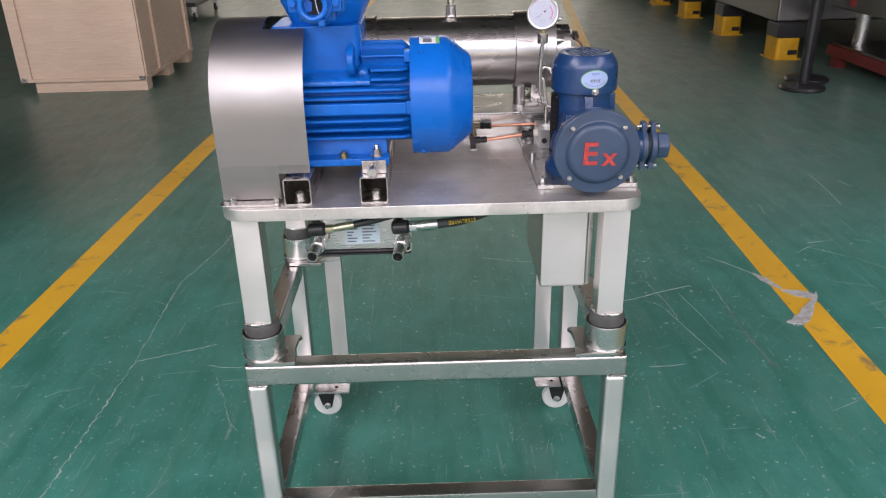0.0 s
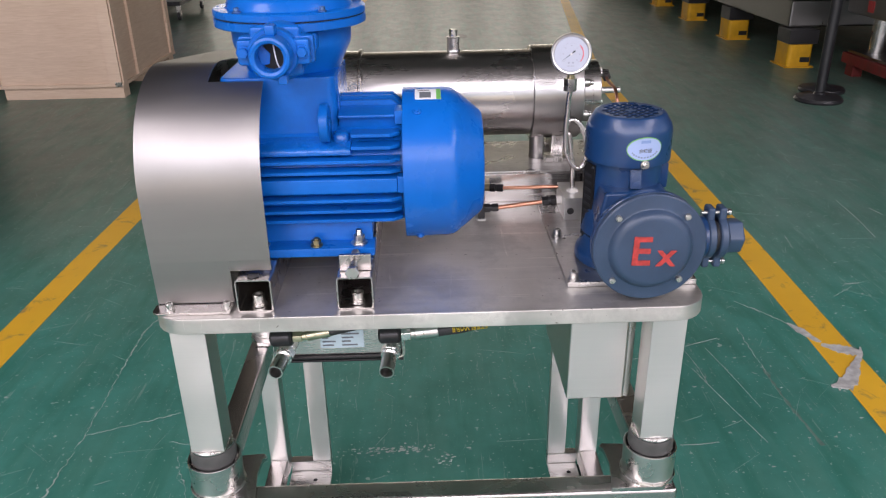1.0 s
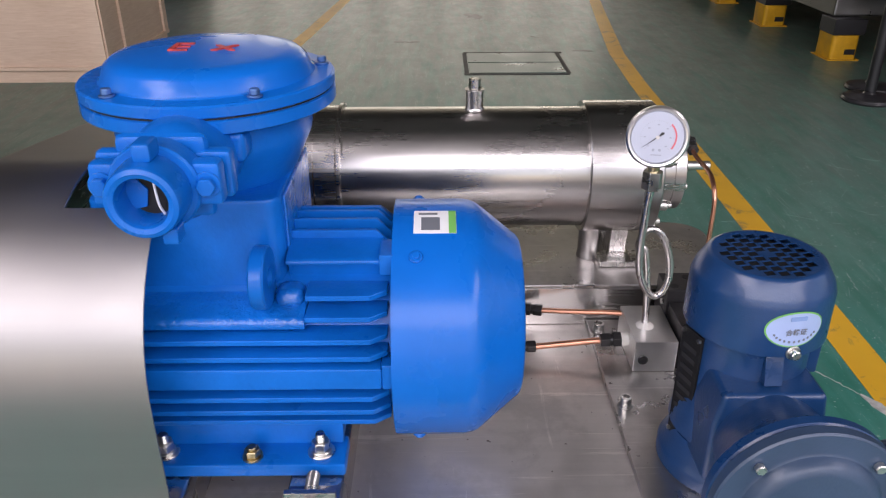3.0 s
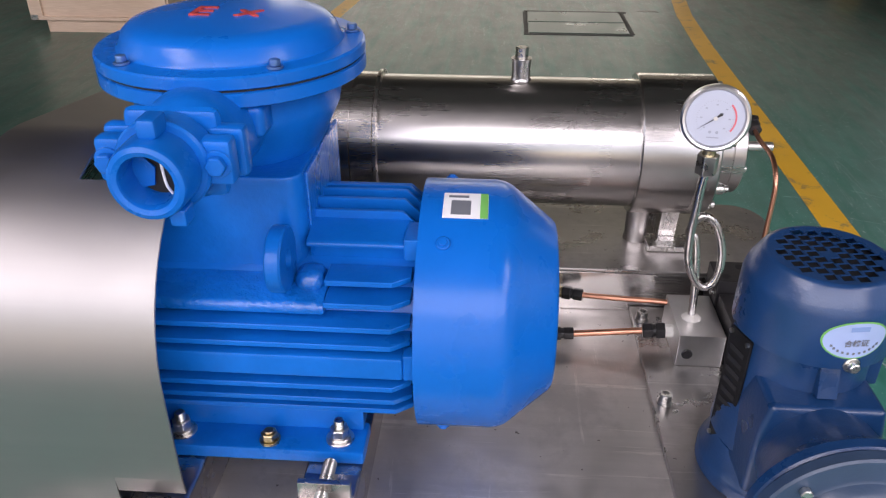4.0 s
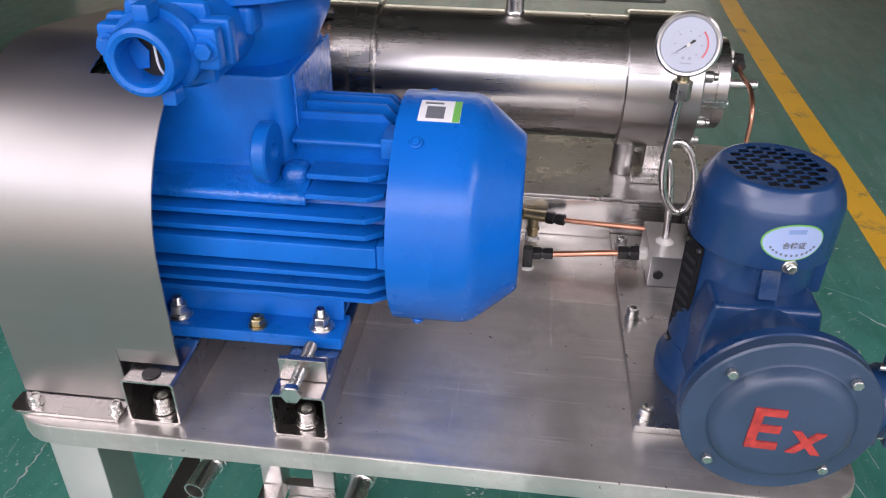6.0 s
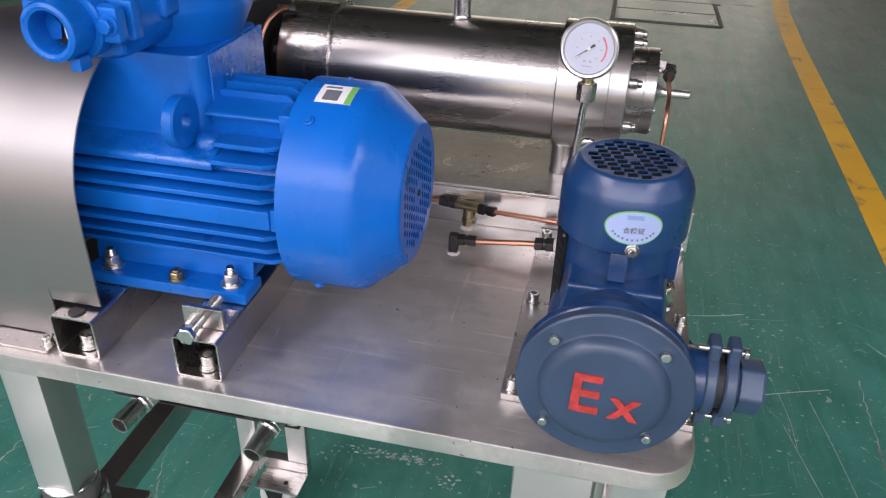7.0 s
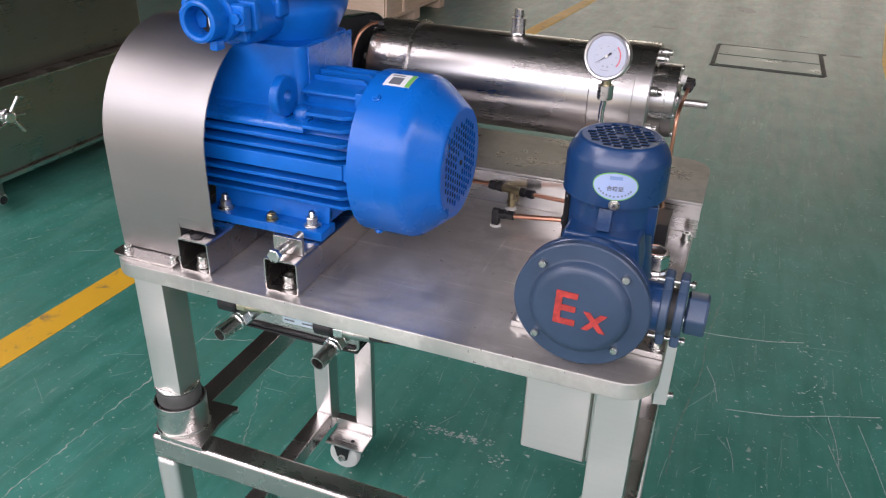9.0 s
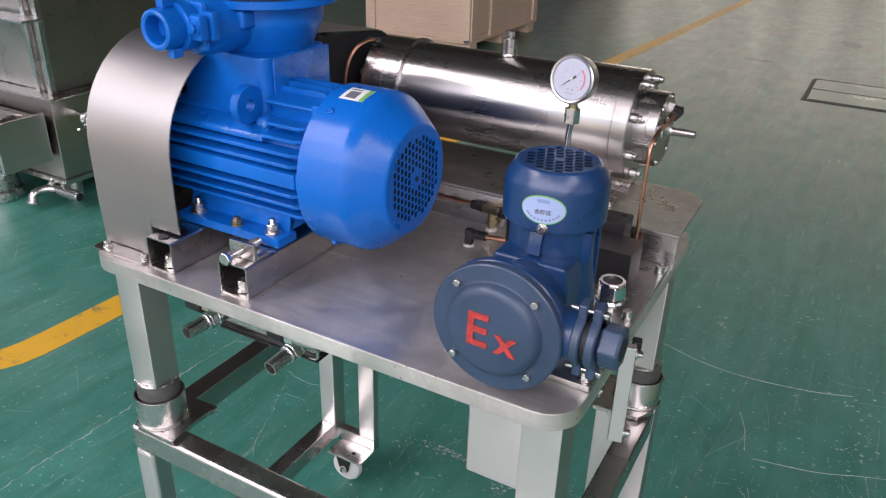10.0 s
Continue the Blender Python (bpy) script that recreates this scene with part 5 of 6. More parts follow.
about = Matrix.Translation((0, gy, gz)) @ Matrix.Rotation(radians(22), 4, "X") @ Matrix.Translation((0, -gy, -gz))
hexp = merge(B(), hexbar(B(), (0.5060, gy, gz), (0.5285, gy, gz), 0.0250, 0.0026), about)
part("gland_nut", hexp, NAVY_PALE, gland)
part("gland_bore", rod(B(), (0.5283, gy, gz), (0.5288, gy, gz), 0.0130, 24), DARK, gland)
# chromed oil filler behind the gland
fx, fy = 0.4525, 1.6800
fil = lathe(B(), [(0, 0), (0, 0.0150), (0.008, 0.0150), (0.008, 0.0200), (0.013, 0.0212), (0.016, 0.0195), (0.016, 0)], (fx, fy, zb), (0, 0, 1), 32)
hexbar(fil, (fx, fy, zb + 0.0165), (fx, fy, zb + 0.0365), 0.0195, 0.0012)
lathe(fil, [(0, 0), (0, 0.0172), (0.0030, 0.0176), (0.0042, 0.0168), (0.0042, 0.0130), (0.001, 0.0126), (0.001, 0)], (fx, fy, zb + 0.0366), (0, 0, 1), 32)
filler = solid("oil_filler", fil, CHROME, "chromed hexagonal oil filler plug beside the pump motor", "filler plug")
part("recess", rod(B(), (fx, fy, zb + 0.0377), (fx, fy, zb + 0.0390), 0.0125, 30, 0.0005), BLACK, filler, "dark recessed top")

# ---- manifold, gauge, black valve block ----
zt = TZ + 0.0088
blk = thing("manifold_block", (0.3610, 1.770, zt), "machined aluminium oil manifold block on the base plate", "manifold")
part("block", box(B(), 0.3375, 0.3870, 1.7260, 1.8080, zt, 0.8790, 0.0012), ALUMINIUM, blk)
part("port_plug", rod(B(), (0.3480, 1.7259, 0.8560), (0.3480, 1.7230, 0.8560), 0.0058, 20, 0.0006), BLACK, blk)
part("port_socket", hexbar(B(), (0.3480, 1.7230, 0.8560), (0.3480, 1.7222, 0.8560), 0.0034, 0.0001), DARK, blk)
vb = thing("valve_block", (0.405, 1.815, zt), "black oxide steel valve block with bored top beside the manifold", "valve block")
part("block", box(B(), 0.3875, 0.4300, 1.7900, 1.8350, zt, 0.9100, 0.0015), BLACK, vb)
part("block", box(B(), 0.3900, 0.4600, 1.7300, 1.7880, zt, 0.8950, 0.0015), BLACK, vb)
for x_, y_ in ((0.3985, 1.8010), (0.4190, 1.8230)):
    part("bore", rod(B(), (x_, y_, 0.9100), (x_, y_, 0.9104), 0.0052, 18), DARK, vb)
part("screw", rod(B(), (0.3875, 1.800, 0.8900), (0.3835, 1.800, 0.8900), 0.0035, 14, 0.0005), ZINC, vb)

gauge = thing("pressure_gauge", (0.3520, 1.7700, 0.8790), "round steel pressure gauge with white dial on a coiled capillary tube", "pressure gauge")
coil = [(0.3460, 1.7640, 1.0640), (0.3425, 1.7640, 1.0400), (0.3415, 1.7635, 1.0150), (0.3398, 1.7620, 0.9930)]
for k in range(0, 12):
    a = radians(180 + k * 30)
    coil.append((0.3588 + 0.0180 * math.cos(a) - 0.0062 * math.sin(a), 1.7610 + 0.0008 * k, 0.9600 + 0.0420 * math.sin(a)))
coil += [(0.3474, 1.7680, 0.9750), (0.3530, 1.7670, 0.9410), (0.3556, 1.7640, 0.9096), (0.3565, 1.7620, 0.8790)]
part("capillary", sweep(B(), coil, 0.0042, 12, 6), STEEL_Z, gauge)
part("seal_tape", lathe(B(), [(0, 0), (0, 0.011), (0.002, 0.009), (0.004, 0.0045), (0.006, 0.0032), (0.006, 0)], (0.3565, 1.7620, 0.8790), (0, 0, 1), 9), PTFE, gauge)
GC = Vector((0.3425, 1.7620, 1.1120))
part("gauge_nut", hexbar(B(), (0.3440, 1.7645, 1.0520), (0.3440, 1.7645, 1.0725), 0.0112), ZINC, gauge)
part("gauge_stem", rod(B(), (0.3440, 1.7645, 1.0725), (0.3440, 1.7645, 1.0820), 0.0065, 18), BRASS, gauge)
tilt = Matrix.Translation(GC) @ Matrix.Rotation(radians(-9), 4, "Z") @ Matrix.Rotation(radians(-9), 4, "X")
G = tilt.to_3x3()
fwd = G @ Vector((0, -1, 0))
case = part("case", lathe(B(), [(-0.017, 0), (-0.017, 0.0250), (-0.012, 0.0300), (0.000, 0.0305), (0.001, 0.0316), (0.005, 0.0328), (0.0080, 0.0322), (0.0095, 0.0303), (0.0090, 0.0282), (0.0066, 0.0268), (0.0062, 0.0266), (0.0062, 0)], GC, fwd, 64), GAUGE_STEEL, gauge)


def on_dial(bm, lift):
    return merge(B(), bm, tilt @ Matrix.Translation((0, -0.0064 - lift, 0)) @ Matrix.Diagonal((0.815, 1, 0.815, 1)))


part("dial", on_dial(prism(B(), [(0.0328 * math.cos(k / 48 * 6.28319), 0.0328 * math.sin(k / 48 * 6.28319)) for k in range(48)], "y", 0.0, -0.0003), 0.0), DIAL, case)
arc = B()
for k in range(9):
    a0, a1 = radians(-38 + 9.4 * k), radians(-38 + 9.4 * (k + 1))
    prism(arc, [(r_ * math.cos(a), r_ * math.sin(a)) for r_, a in ((0.0222, a0), (0.0243, a0), (0.0243, a1), (0.0222, a1))], "y", 0, -0.0002)
part("red_arc", on_dial(arc, 0.0004), paint("faded_red_print", (0.62, 0.13, 0.16), 0.45, 300, 0.03, 0.0003), case)
ticks = B()
for k in range(37):
    a = radians(225 - 7.5 * k)
    l0 = 0.0190 if k % 6 == 0 else 0.0206
    c, s = math.cos(a), math.sin(a)
    prism(ticks, [(l0 * c - 0.0002 * s, l0 * s + 0.0002 * c), (0.0218 * c - 0.0002 * s, 0.0218 * s + 0.0002 * c), (0.0218 * c + 0.0002 * s, 0.0218 * s - 0.0002 * c), (l0 * c + 0.0002 * s, l0 * s - 0.0002 * c)], "y", 0, -0.0002)
for k in range(7):
    a = radians(225 - 45 * k)
    prism(ticks, [(0.0160 * math.cos(a) + u, 0.0160 * math.sin(a) + v) for u, v in ((-0.0013, -0.0008), (0.0013, -0.0008), (0.0013, 0.0008), (-0.0013, 0.0008))], "y", 0, -0.0002)
for u in (-0.004, 0.004):
    prism(ticks, [(u + 0.0019 * math.cos(k), -0.0165 + 0.0019 * math.sin(k)) for k in np.linspace(0, 5.5, 8)], "y", 0, -0.0002)
prism(ticks, [(-0.007, -0.0235), (0.007, -0.0235), (0.007, -0.0222), (-0.007, -0.0222)], "y", 0, -0.0002)
part("scale", on_dial(ticks, 0.0004), PALE_INK, case)
needle = B()
for pts in ([(-0.0195, -0.0145), (-0.0005, 0.0005), (0.0004, -0.0005)], [(0.0, 0.0004), (0.0048, 0.0066), (0.0080, 0.0066), (0.0076, 0.0040), (0.0004, -0.0002)]):
    prism(needle, pts, "y", 0, -0.0004)
part("needle", on_dial(needle, 0.0012), BLACK, case)
part("hub", on_dial(rod(B(), (0, 0, 0), (0, -0.0012, 0), 0.0024, 18), 0.0014), GAUGE_STEEL, case)

# ---- copper oil lines ----
def fitting(bm, p, d, r=0.0084):
    p, d = Vector(p), Vector(d).normalized()
    hexbar(bm, p, p + d * 0.010, r)
    rod(bm, p + d * 0.010, p + d * 0.013, r * 0.72, 16)
    hexbar(bm, p + d * 0.013, p + d * 0.024, r * 0.92)
    return bm


line1 = thing("feed_line", (0.255, 1.806, 0.87), "thin copper oil line with brass tee above the tabletop", "copper pipe", "oil lines")
part("tube", sweep(B(), [(0.2410, 1.8200, 0.8657), (0.2800, 1.8115, 0.8685), (0.3180, 1.8040, 0.8715), (0.3400, 1.8000, 0.8725)], 0.0033, 12, 5), COPPER, line1)
tee = rod(B(), (0.1870, 1.8350, 0.8630), (0.2200, 1.8260, 0.8650), 0.0070, 20, 0.001)
rod(tee, (0.2040, 1.8305, 0.8640), (0.2040, 1.8305, 0.8340), 0.0065, 20, 0.001)
hexbar(tee, (0.2040, 1.8305, 0.8480), (0.2040, 1.8305, 0.8410), 0.0085)
part("tee", tee, BRASS, line1, "brass tee")
part("nut", fitting(B(), (0.2200, 1.8260, 0.8650), (0.0280, -0.0080, 0.0010)), BLACK, line1)
part("nut", fitting(B(), (0.1870, 1.8350, 0.8630), (-0.028, 0.004, 0)), BLACK, line1)
part("tube", sweep(B(), [(0.165, 1.8385, 0.8630), (0.140, 1.8385, 0.8630), (0.100, 1.8385, 0.8630), (0.03, 1.8385, 0.8630)], 0.0026, 12, 5), COPPER, line1)
part("seal_tape", lathe(B(), [(0, 0), (0, 0.010), (0.003, 0.0085), (0.005, 0.0045), (0.005, 0)], (0.2040, 1.8305, TZ), (0, 0, 1), 9), PTFE, line1)
line2 = thing("return_line", (0.25, 1.765, 0.85), "short copper oil line between a black elbow and the manifold", "copper pipe", "oil lines")
part("tube", sweep(B(), [(0.2290, 1.7595, 0.8520), (0.2600, 1.7585, 0.8560), (0.2900, 1.7575, 0.8600), (0.3040, 1.7570, 0.8615)], 0.0038, 12, 5), COPPER, line2)
elb = box(B(), 0.1935, 0.2055, 1.7545, 1.7665, 0.8320, 0.8585, 0.002)
part("elbow", elb, BLACK, line2)
part("nut", fitting(B(), (0.2050, 1.7605, 0.8510), (1, -0.02, 0.05)), BLACK, line2)
part("nut", fitting(B(), (0.3285, 1.7555, 0.8645), (-1, 0.05, -0.10), 0.0098), BLACK, line2)
part("seal_tape", lathe(B(), [(0, 0), (0, 0.009), (0.003, 0.0085), (0.004, 0.004), (0.004, 0)], (0.1995, 1.7605, TZ), (0, 0, 1), 8), PTFE, line2)
part("seal_tape", rod(B(), (0.3265, 1.7555, 0.8640), (0.3384, 1.7545, 0.8655), 0.0078, 9, 0.002), PTFE, line2)
line3 = thing("end_line", (0.46, 1.90, 0.90), "bent bare copper tube from the bearing cap down to the shelf", "copper pipe", "oil lines")
part("tube", sweep(B(), [(0.4425, 1.9350, 1.0345), (0.4421, 1.9094, 1.0318), (0.4418, 1.8690, 1.0325), (0.4408, 1.8480, 1.0290), (0.4400, 1.8320, 1.0180), (0.4402, 1.8260, 0.9980), (0.4402, 1.8260, 0.9300), (0.4400, 1.8260, 0.8388)], 0.0028, 12, 6), COPPER, line3)
part("nut", fitting(B(), (0.4440, 1.9560, 1.0380), (-0.07, -1, -0.12), 0.0088), BLACK, line3)
part("seal_tape", lathe(B(), [(0, 0), (0, 0.0080), (0.005, 0.0068), (0.009, 0.0080), (0.009, 0)], (0.4280, 1.9560, 1.0420), (1, 0, -0.1), 9), PTFE, line3)
part("elbow", rod(B(), (0.4360, 1.9560, 1.0405), (0.4500, 1.9560, 1.0390), 0.0066, 16, 0.001), BLACK, line3)
line4 = thing("rear_line", (-0.11, 1.88, 0.95), "bent bare copper tube at the rear bearing", "copper pipe", "oil lines")
part("tube", sweep(B(), [(-0.0720, 1.9100, 1.0890), (-0.0770, 1.8920, 1.0890), (-0.0840, 1.8680, 1.0790), (-0.0910, 1.8530, 1.0520), (-0.0950, 1.8460, 1.0000), (-0.0960, 1.8420, 0.9300)], 0.0028, 12, 6), COPPER, line4)
part("nut", fitting(B(), (-0.0640, 1.9160, 1.0850), (-1, -0.5, 0.1), 0.0072), BLACK, line4)

# ---- control box under the tabletop ----
cb = thing("control_box", (0.376, 1.60, 0.604), "plain stainless steel sheet box hung under the tabletop", "sheet box")
part("body", box(B(), 0.3210, 0.4130, 1.5370, 1.7600, 0.6050, 0.8058, 0.004, 3), STEEL_LEG, cb)
part("side_strip", box(B(), 0.4135, 0.4235, 1.5420, 1.7560, 0.6060, 0.8055, 0.001), STEEL_Y, cb)
bar = thing("side_bracket", (0.494, 1.65, 0.66), "bare steel flat bracket bolted to the tabletop edge", "bracket")
turned = Matrix.Translation((0.4930, 1.6550, 0)) @ Matrix.Rotation(radians(14), 4, "Z")
part("bar", merge(B(), box(B(), -0.0098, 0.0098, -0.0062, 0.0062, 0.6500, 0.8054, 0.0012), turned), STEEL_LEG, bar)
part("back_strip", merge(B(), box(B(), 0.0060, 0.0090, 0.0064, 0.0110, 0.6640, 0.8050, 0.0006), turned), STEEL_Z, bar)
part("pivot", merge(B(), box(B(), 0.0030, 0.0160, 0.0112, 0.0260, 0.7860, 0.8050, 0.002), turned), BLACK, bar)
for z_ in (0.7930, 0.6630):
    part("bolt", merge(B(), hexbolt(B(), (0.0099, 0.0020, z_), (1, 0, 0), 0.0056, 0.007), turned), ZINC, bar)

# ---- oil cooler with hoses under the table ----
oc = thing("oil_cooler", (-0.04, 1.60, 0.668), "flat steel oil cooler with pale printed label under the tabletop", "oil cooler")
part("core", box(B(), -0.1290, 0.0590, 1.5500, 1.6500, 0.6940, 0.8058, 0.003), STEEL_X, oc)
for z_ in (0.6850, 0.6905):
    part("edge_strip", box(B(), -0.1315, 0.0625, 1.5440, 1.6520, z_, z_ + 0.0035, 0.001), BLACK, oc)
part("side_rod", sweep(B(), [(0.0630, 1.546, 0.8050), (0.0630, 1.546, 0.715), (0.0630, 1.546, 0.698), (0.0600, 1.546, 0.692), (0.048, 1.546, 0.690)], 0.0024, 8, 4), ZINC, oc)
lab = part("label", box(B(), -0.0655, 0.0023, 1.5485, 1.5498, 0.7080, 0.7700), LABEL_GREY, oc, "pale grey label with unreadable print")
rnd = random.Random(12)
for i in range(8):
    for x0, x1 in ((-0.062, -0.036), (-0.032, -0.001)):
        part("print_bar", box(B(), x0, x0 + (x1 - x0) * rnd.uniform(0.35, 1.0), 1.5478, 1.5486, 0.712 + i * 0.0066, 0.7145 + i * 0.0066), GREY_INK, lab)
for a, b in ((Vector((-0.1215, 1.4670, 0.7195)), Vector((-0.1085, 1.5490, 0.7250))), (Vector((0.0400, 1.4670, 0.7140)), Vector((0.0490, 1.5490, 0.7270)))):
    noz = thing("hose_nozzle", (a.x, 1.51, 0.73), "steel pipe nozzle with black elbow and nut under the tabletop", "pipe nozzle", "cooler nozzles")
    d = (b - a).normalized()
    part("pipe", pipe(B(), a, a + d * 0.037, 0.0112, 0.0018), TURNED, noz)
    part("bore", rod(B(), a + d * 0.02, a + d * 0.021, 0.0096, 20), DARK, noz)
    part("nut", hexbar(rod(rod(B(), a + d * 0.034, a + d * 0.040, 0.0138, 24, 0.001), a + d * 0.053, a + d * 0.059, 0.0138, 24, 0.001), a + d * 0.040, a + d * 0.053, 0.0152), CHROME, noz)
    part("union", rod(B(), a + d * 0.056, b, 0.0118, 20, 0.001), TURNED, noz)
    ex = a.x + 0.008 if a.x < 0 else a.x + 0.003
    elb = rod(B(), (ex, 1.4800, 0.7665), (ex, 1.5100, 0.7665), 0.0128, 24, 0.003)
    rod(elb, (ex - 0.012, 1.4870, 0.7660), (ex + 0.020, 1.4840, 0.7685), 0.0130, 24, 0.003)
    part("elbow", elb, BLACK, noz)
    part("stub", rod(B(), (ex, 1.5100, 0.7665), (ex, 1.5500, 0.7665), 0.0090, 20, 0.001), ZINC, noz)
for x0, f, first in ((-0.0935, 0.72, True), (0.0630, 0.95, False)):
    hs = thing("hydraulic_hose", (x0, 1.484, 0.768), "black steel-wire hydraulic hose with crimped end fitting", "hydraulic hose", "cooler hoses")
    y_, hz = 1.484, 0.7685
    part("nut", hexbar(B(), (x0, y_, hz), (x0 + 0.014, y_, hz + 0.0004), 0.0120 * f), CRIMP if first else CHROME, hs)
    aim = Vector((1, 0.03, 0.16 if first else 0.08)).normalized()
    part("crimp", lathe(B(), [(0, 0), (0, 0.0085 * f), (0.006, 0.0092 * f), (0.007, 0.0108 * f), (0.018, 0.0108 * f), (0.019, 0.0101 * f), (0.021, 0.0108 * f), (0.039, 0.0108 * f), (0.040, 0.0100 * f), (0.040, 0)], (x0 + 0.014, y_, hz + 0.0004), aim, 28), CRIMP if first else TURNED, hs)
    c0 = Vector((x0 + 0.014, y_, hz)) + aim * 0.039
    hose = [c0, c0 + aim * 0.05 + Vector((0, 0.006, 0)), c0 + Vector((0.12, 0.035, 0.018)), c0 + Vector((0.18, 0.09, 0.024))]
    part("hose", sweep(B(), hose, 0.0092 * f, 14, 6), RUBBER, hs)
    if not first:
        q = Matrix.Translation(c0 + Vector((0.047, -0.0068, 0.0075))) @ Matrix.Rotation(radians(-6), 4, "Y") @ Matrix.Rotation(math.pi / 2, 4, "X") @ Matrix.Rotation(math.pi, 4, "Z")
        part("hose_print", lettering("STEELWIRE", 0.0105, 0.0012, q), HOSE_YELLOW, hs, "yellow print on the hose")

# ---- surroundings ----
def crate(x0, x1, y0, y1, top):
    c = thing("plywood_crate", ((x0 + x1) / 2, (y0 + y1) / 2, 0), "pale plywood shipping crate on wooden skids, standing on the floor", "shipping crate")
    for k in range(3):
        yy = y0 + 0.02 + k * (y1 - y0 - 0.18) / 2
        part("skid", box(B(), x0 + 0.10, x1 - 0.01, yy, yy + 0.12, 0, 0.085, 0.003), PLY, c)
    part("deck", box(B(), x0, x1, y0, y1, 0.085, 0.11, 0.002), PLY, c)
    t_ = 0.015
    part("front_panel", box(B(), x0 + 0.02, x1 - 0.02, y0 + 0.02, y0 + 0.02 + t_, 0.11, top, 0.001), PLY, c)
    part("back_panel", box(B(), x0 + 0.02, x1 - 0.02, y1 - 0.02 - t_, y1 - 0.02, 0.11, top, 0.001), PLY, c)
    for x in (x0 + 0.02, x1 - 0.02 - t_):
        part("side_panel", box(B(), x, x + t_, y0 + 0.02 + t_, y1 - 0.02 - t_, 0.11, top, 0.001), PLY, c)
    part("lid", box(B(), x0, x1, y0, y1, top, top + 0.02, 0.002), PLY, c)
    for yy in (y0 + 0.36, y1 - 0.10, y0 + 0.02):
        part("batten", box(B(), x1 - 0.0195, x1 + 0.002, yy, yy + 0.08, 0.11, top, 0.002), PLY, c)
    for xx in (x0, x1 - 0.10):
        part("batten", box(B(), xx + 0.001, xx + 0.09, y0 + 0.0005, y0 + 0.0195, 0.11, top, 0.002), PLY, c)
    for xx in (x0 + 0.004, x1 - 0.056):
        part("corner_clip", box(B(), xx, xx + 0.05, y0 - 0.002, y0 + 0.0003, 0.088, 0.12), ZINC, c)
    return c


crate(-3.10, -2.115, 6.27, 7.60, 1.30)


def caster_machine(x0, x1, y0, y1, z0, z1):
    c = thing("dark_cabinet", ((x0 + x1) / 2, (y0 + y1) / 2, 0), "dark steel cabinet on small black casters", "cabinet")
    part("body", box(B(), x0, x1, y0, y1, z0, z1, 0.01), TANK, c)
    part("plinth", box(B(), x0 + 0.05, x1 - 0.05, y0 + 0.05, y1 - 0.05, z0 - 0.05, z0 - 0.001, 0.005), BLACK_PAINT, c)
    for x in (x0 + 0.08, x1 - 0.08):
        for y in (y0 + 0.08, y1 - 0.08):
            part("caster", rod(B(), (x - 0.015, y, 0.05), (x + 0.015, y, 0.05), 0.05, 24, 0.005), RUBBER, c)
            part("fork", box(B(), x - 0.025, x + 0.025, y - 0.02, y + 0.02, 0.05, z0 - 0.05, 0.004), ZINC, c)
    return c


caster_machine(-3.7, -2.75, 10.2, 11.4, 0.22, 1.4)

# long steel vessel on yellow feet
vessel = thing("process_vessel", (3.9, 9.6, 0), "large dull steel process vessel on black legs and yellow blocks", "process vessel")
part("skirt", box(B(), 3.10, 4.9, 6.95, 14.2, 0.30, 0.52, 0.02), TANK, vessel)
part("shell", box(B(), 3.02, 5.0, 6.80, 14.4, 0.52, 2.1, 0.05, 3), TANK, vessel)
for yb in (6.82, 8.15, 9.40, 10.62):
    foot = part("foot_block", prism(B(), rounded(3.075, 3.275, yb, yb + 0.26, 0.03), "z", 0.0, 0.185, 0.006), YELLOW, vessel, "yellow painted foot block")
    part("foot_edge", box(B(), 3.055, 3.295, yb - 0.010, yb + 0.270, 0.0, 0.010, 0.002), YELLOW, foot)
    part("foot_plate", box(B(), 3.175, 3.255, yb - 0.003, yb - 0.0005, 0.045, 0.085), BLACK, foot)
    part("leg", box(B(), 3.07, 3.31, yb + 0.01, yb + 0.25, 0.186, 0.30, 0.006), BLACK_PAINT, vessel)
# red trolley frame with steel drums
tro = thing("red_trolley", (3.9, 6.0, 0), "low dark red steel trolley with bright steel columns", "trolley")
part("long_beam", box(B(), 3.41, 3.49, 5.20, 6.62, 0.085, 0.165, 0.006), RED_OXIDE, tro)
part("end_beam", box(B(), 3.49, 4.6, 6.53, 6.61, 0.085, 0.165, 0.006), RED_OXIDE, tro)
part("foot", box(B(), 3.42, 3.50, 6.44, 6.55, 0.0, 0.085, 0.004), RED_OXIDE, tro)
part("foot", box(B(), 3.42, 3.50, 5.25, 5.36, 0.0, 0.085, 0.004), RED_OXIDE, tro)
part("deck", box(B(), 3.44, 4.6, 5.2, 6.6, 0.166, 0.185, 0.002), TANK, tro)
for x_, y_ in ((3.56, 6.42), (3.56, 5.4)):
    part("column", pipe(B(), (x_, y_, 0.185), (x_, y_, 0.46), 0.055, 0.004), STEEL_Z, tro)
part("tray", box(B(), 3.40, 4.7, 5.15, 6.66, 0.46, 0.95, 0.02), TANK, tro)
part("red_mark", box(B(), 3.396, 3.3995, 6.28, 6.36, 0.50, 0.58), RED, tro)


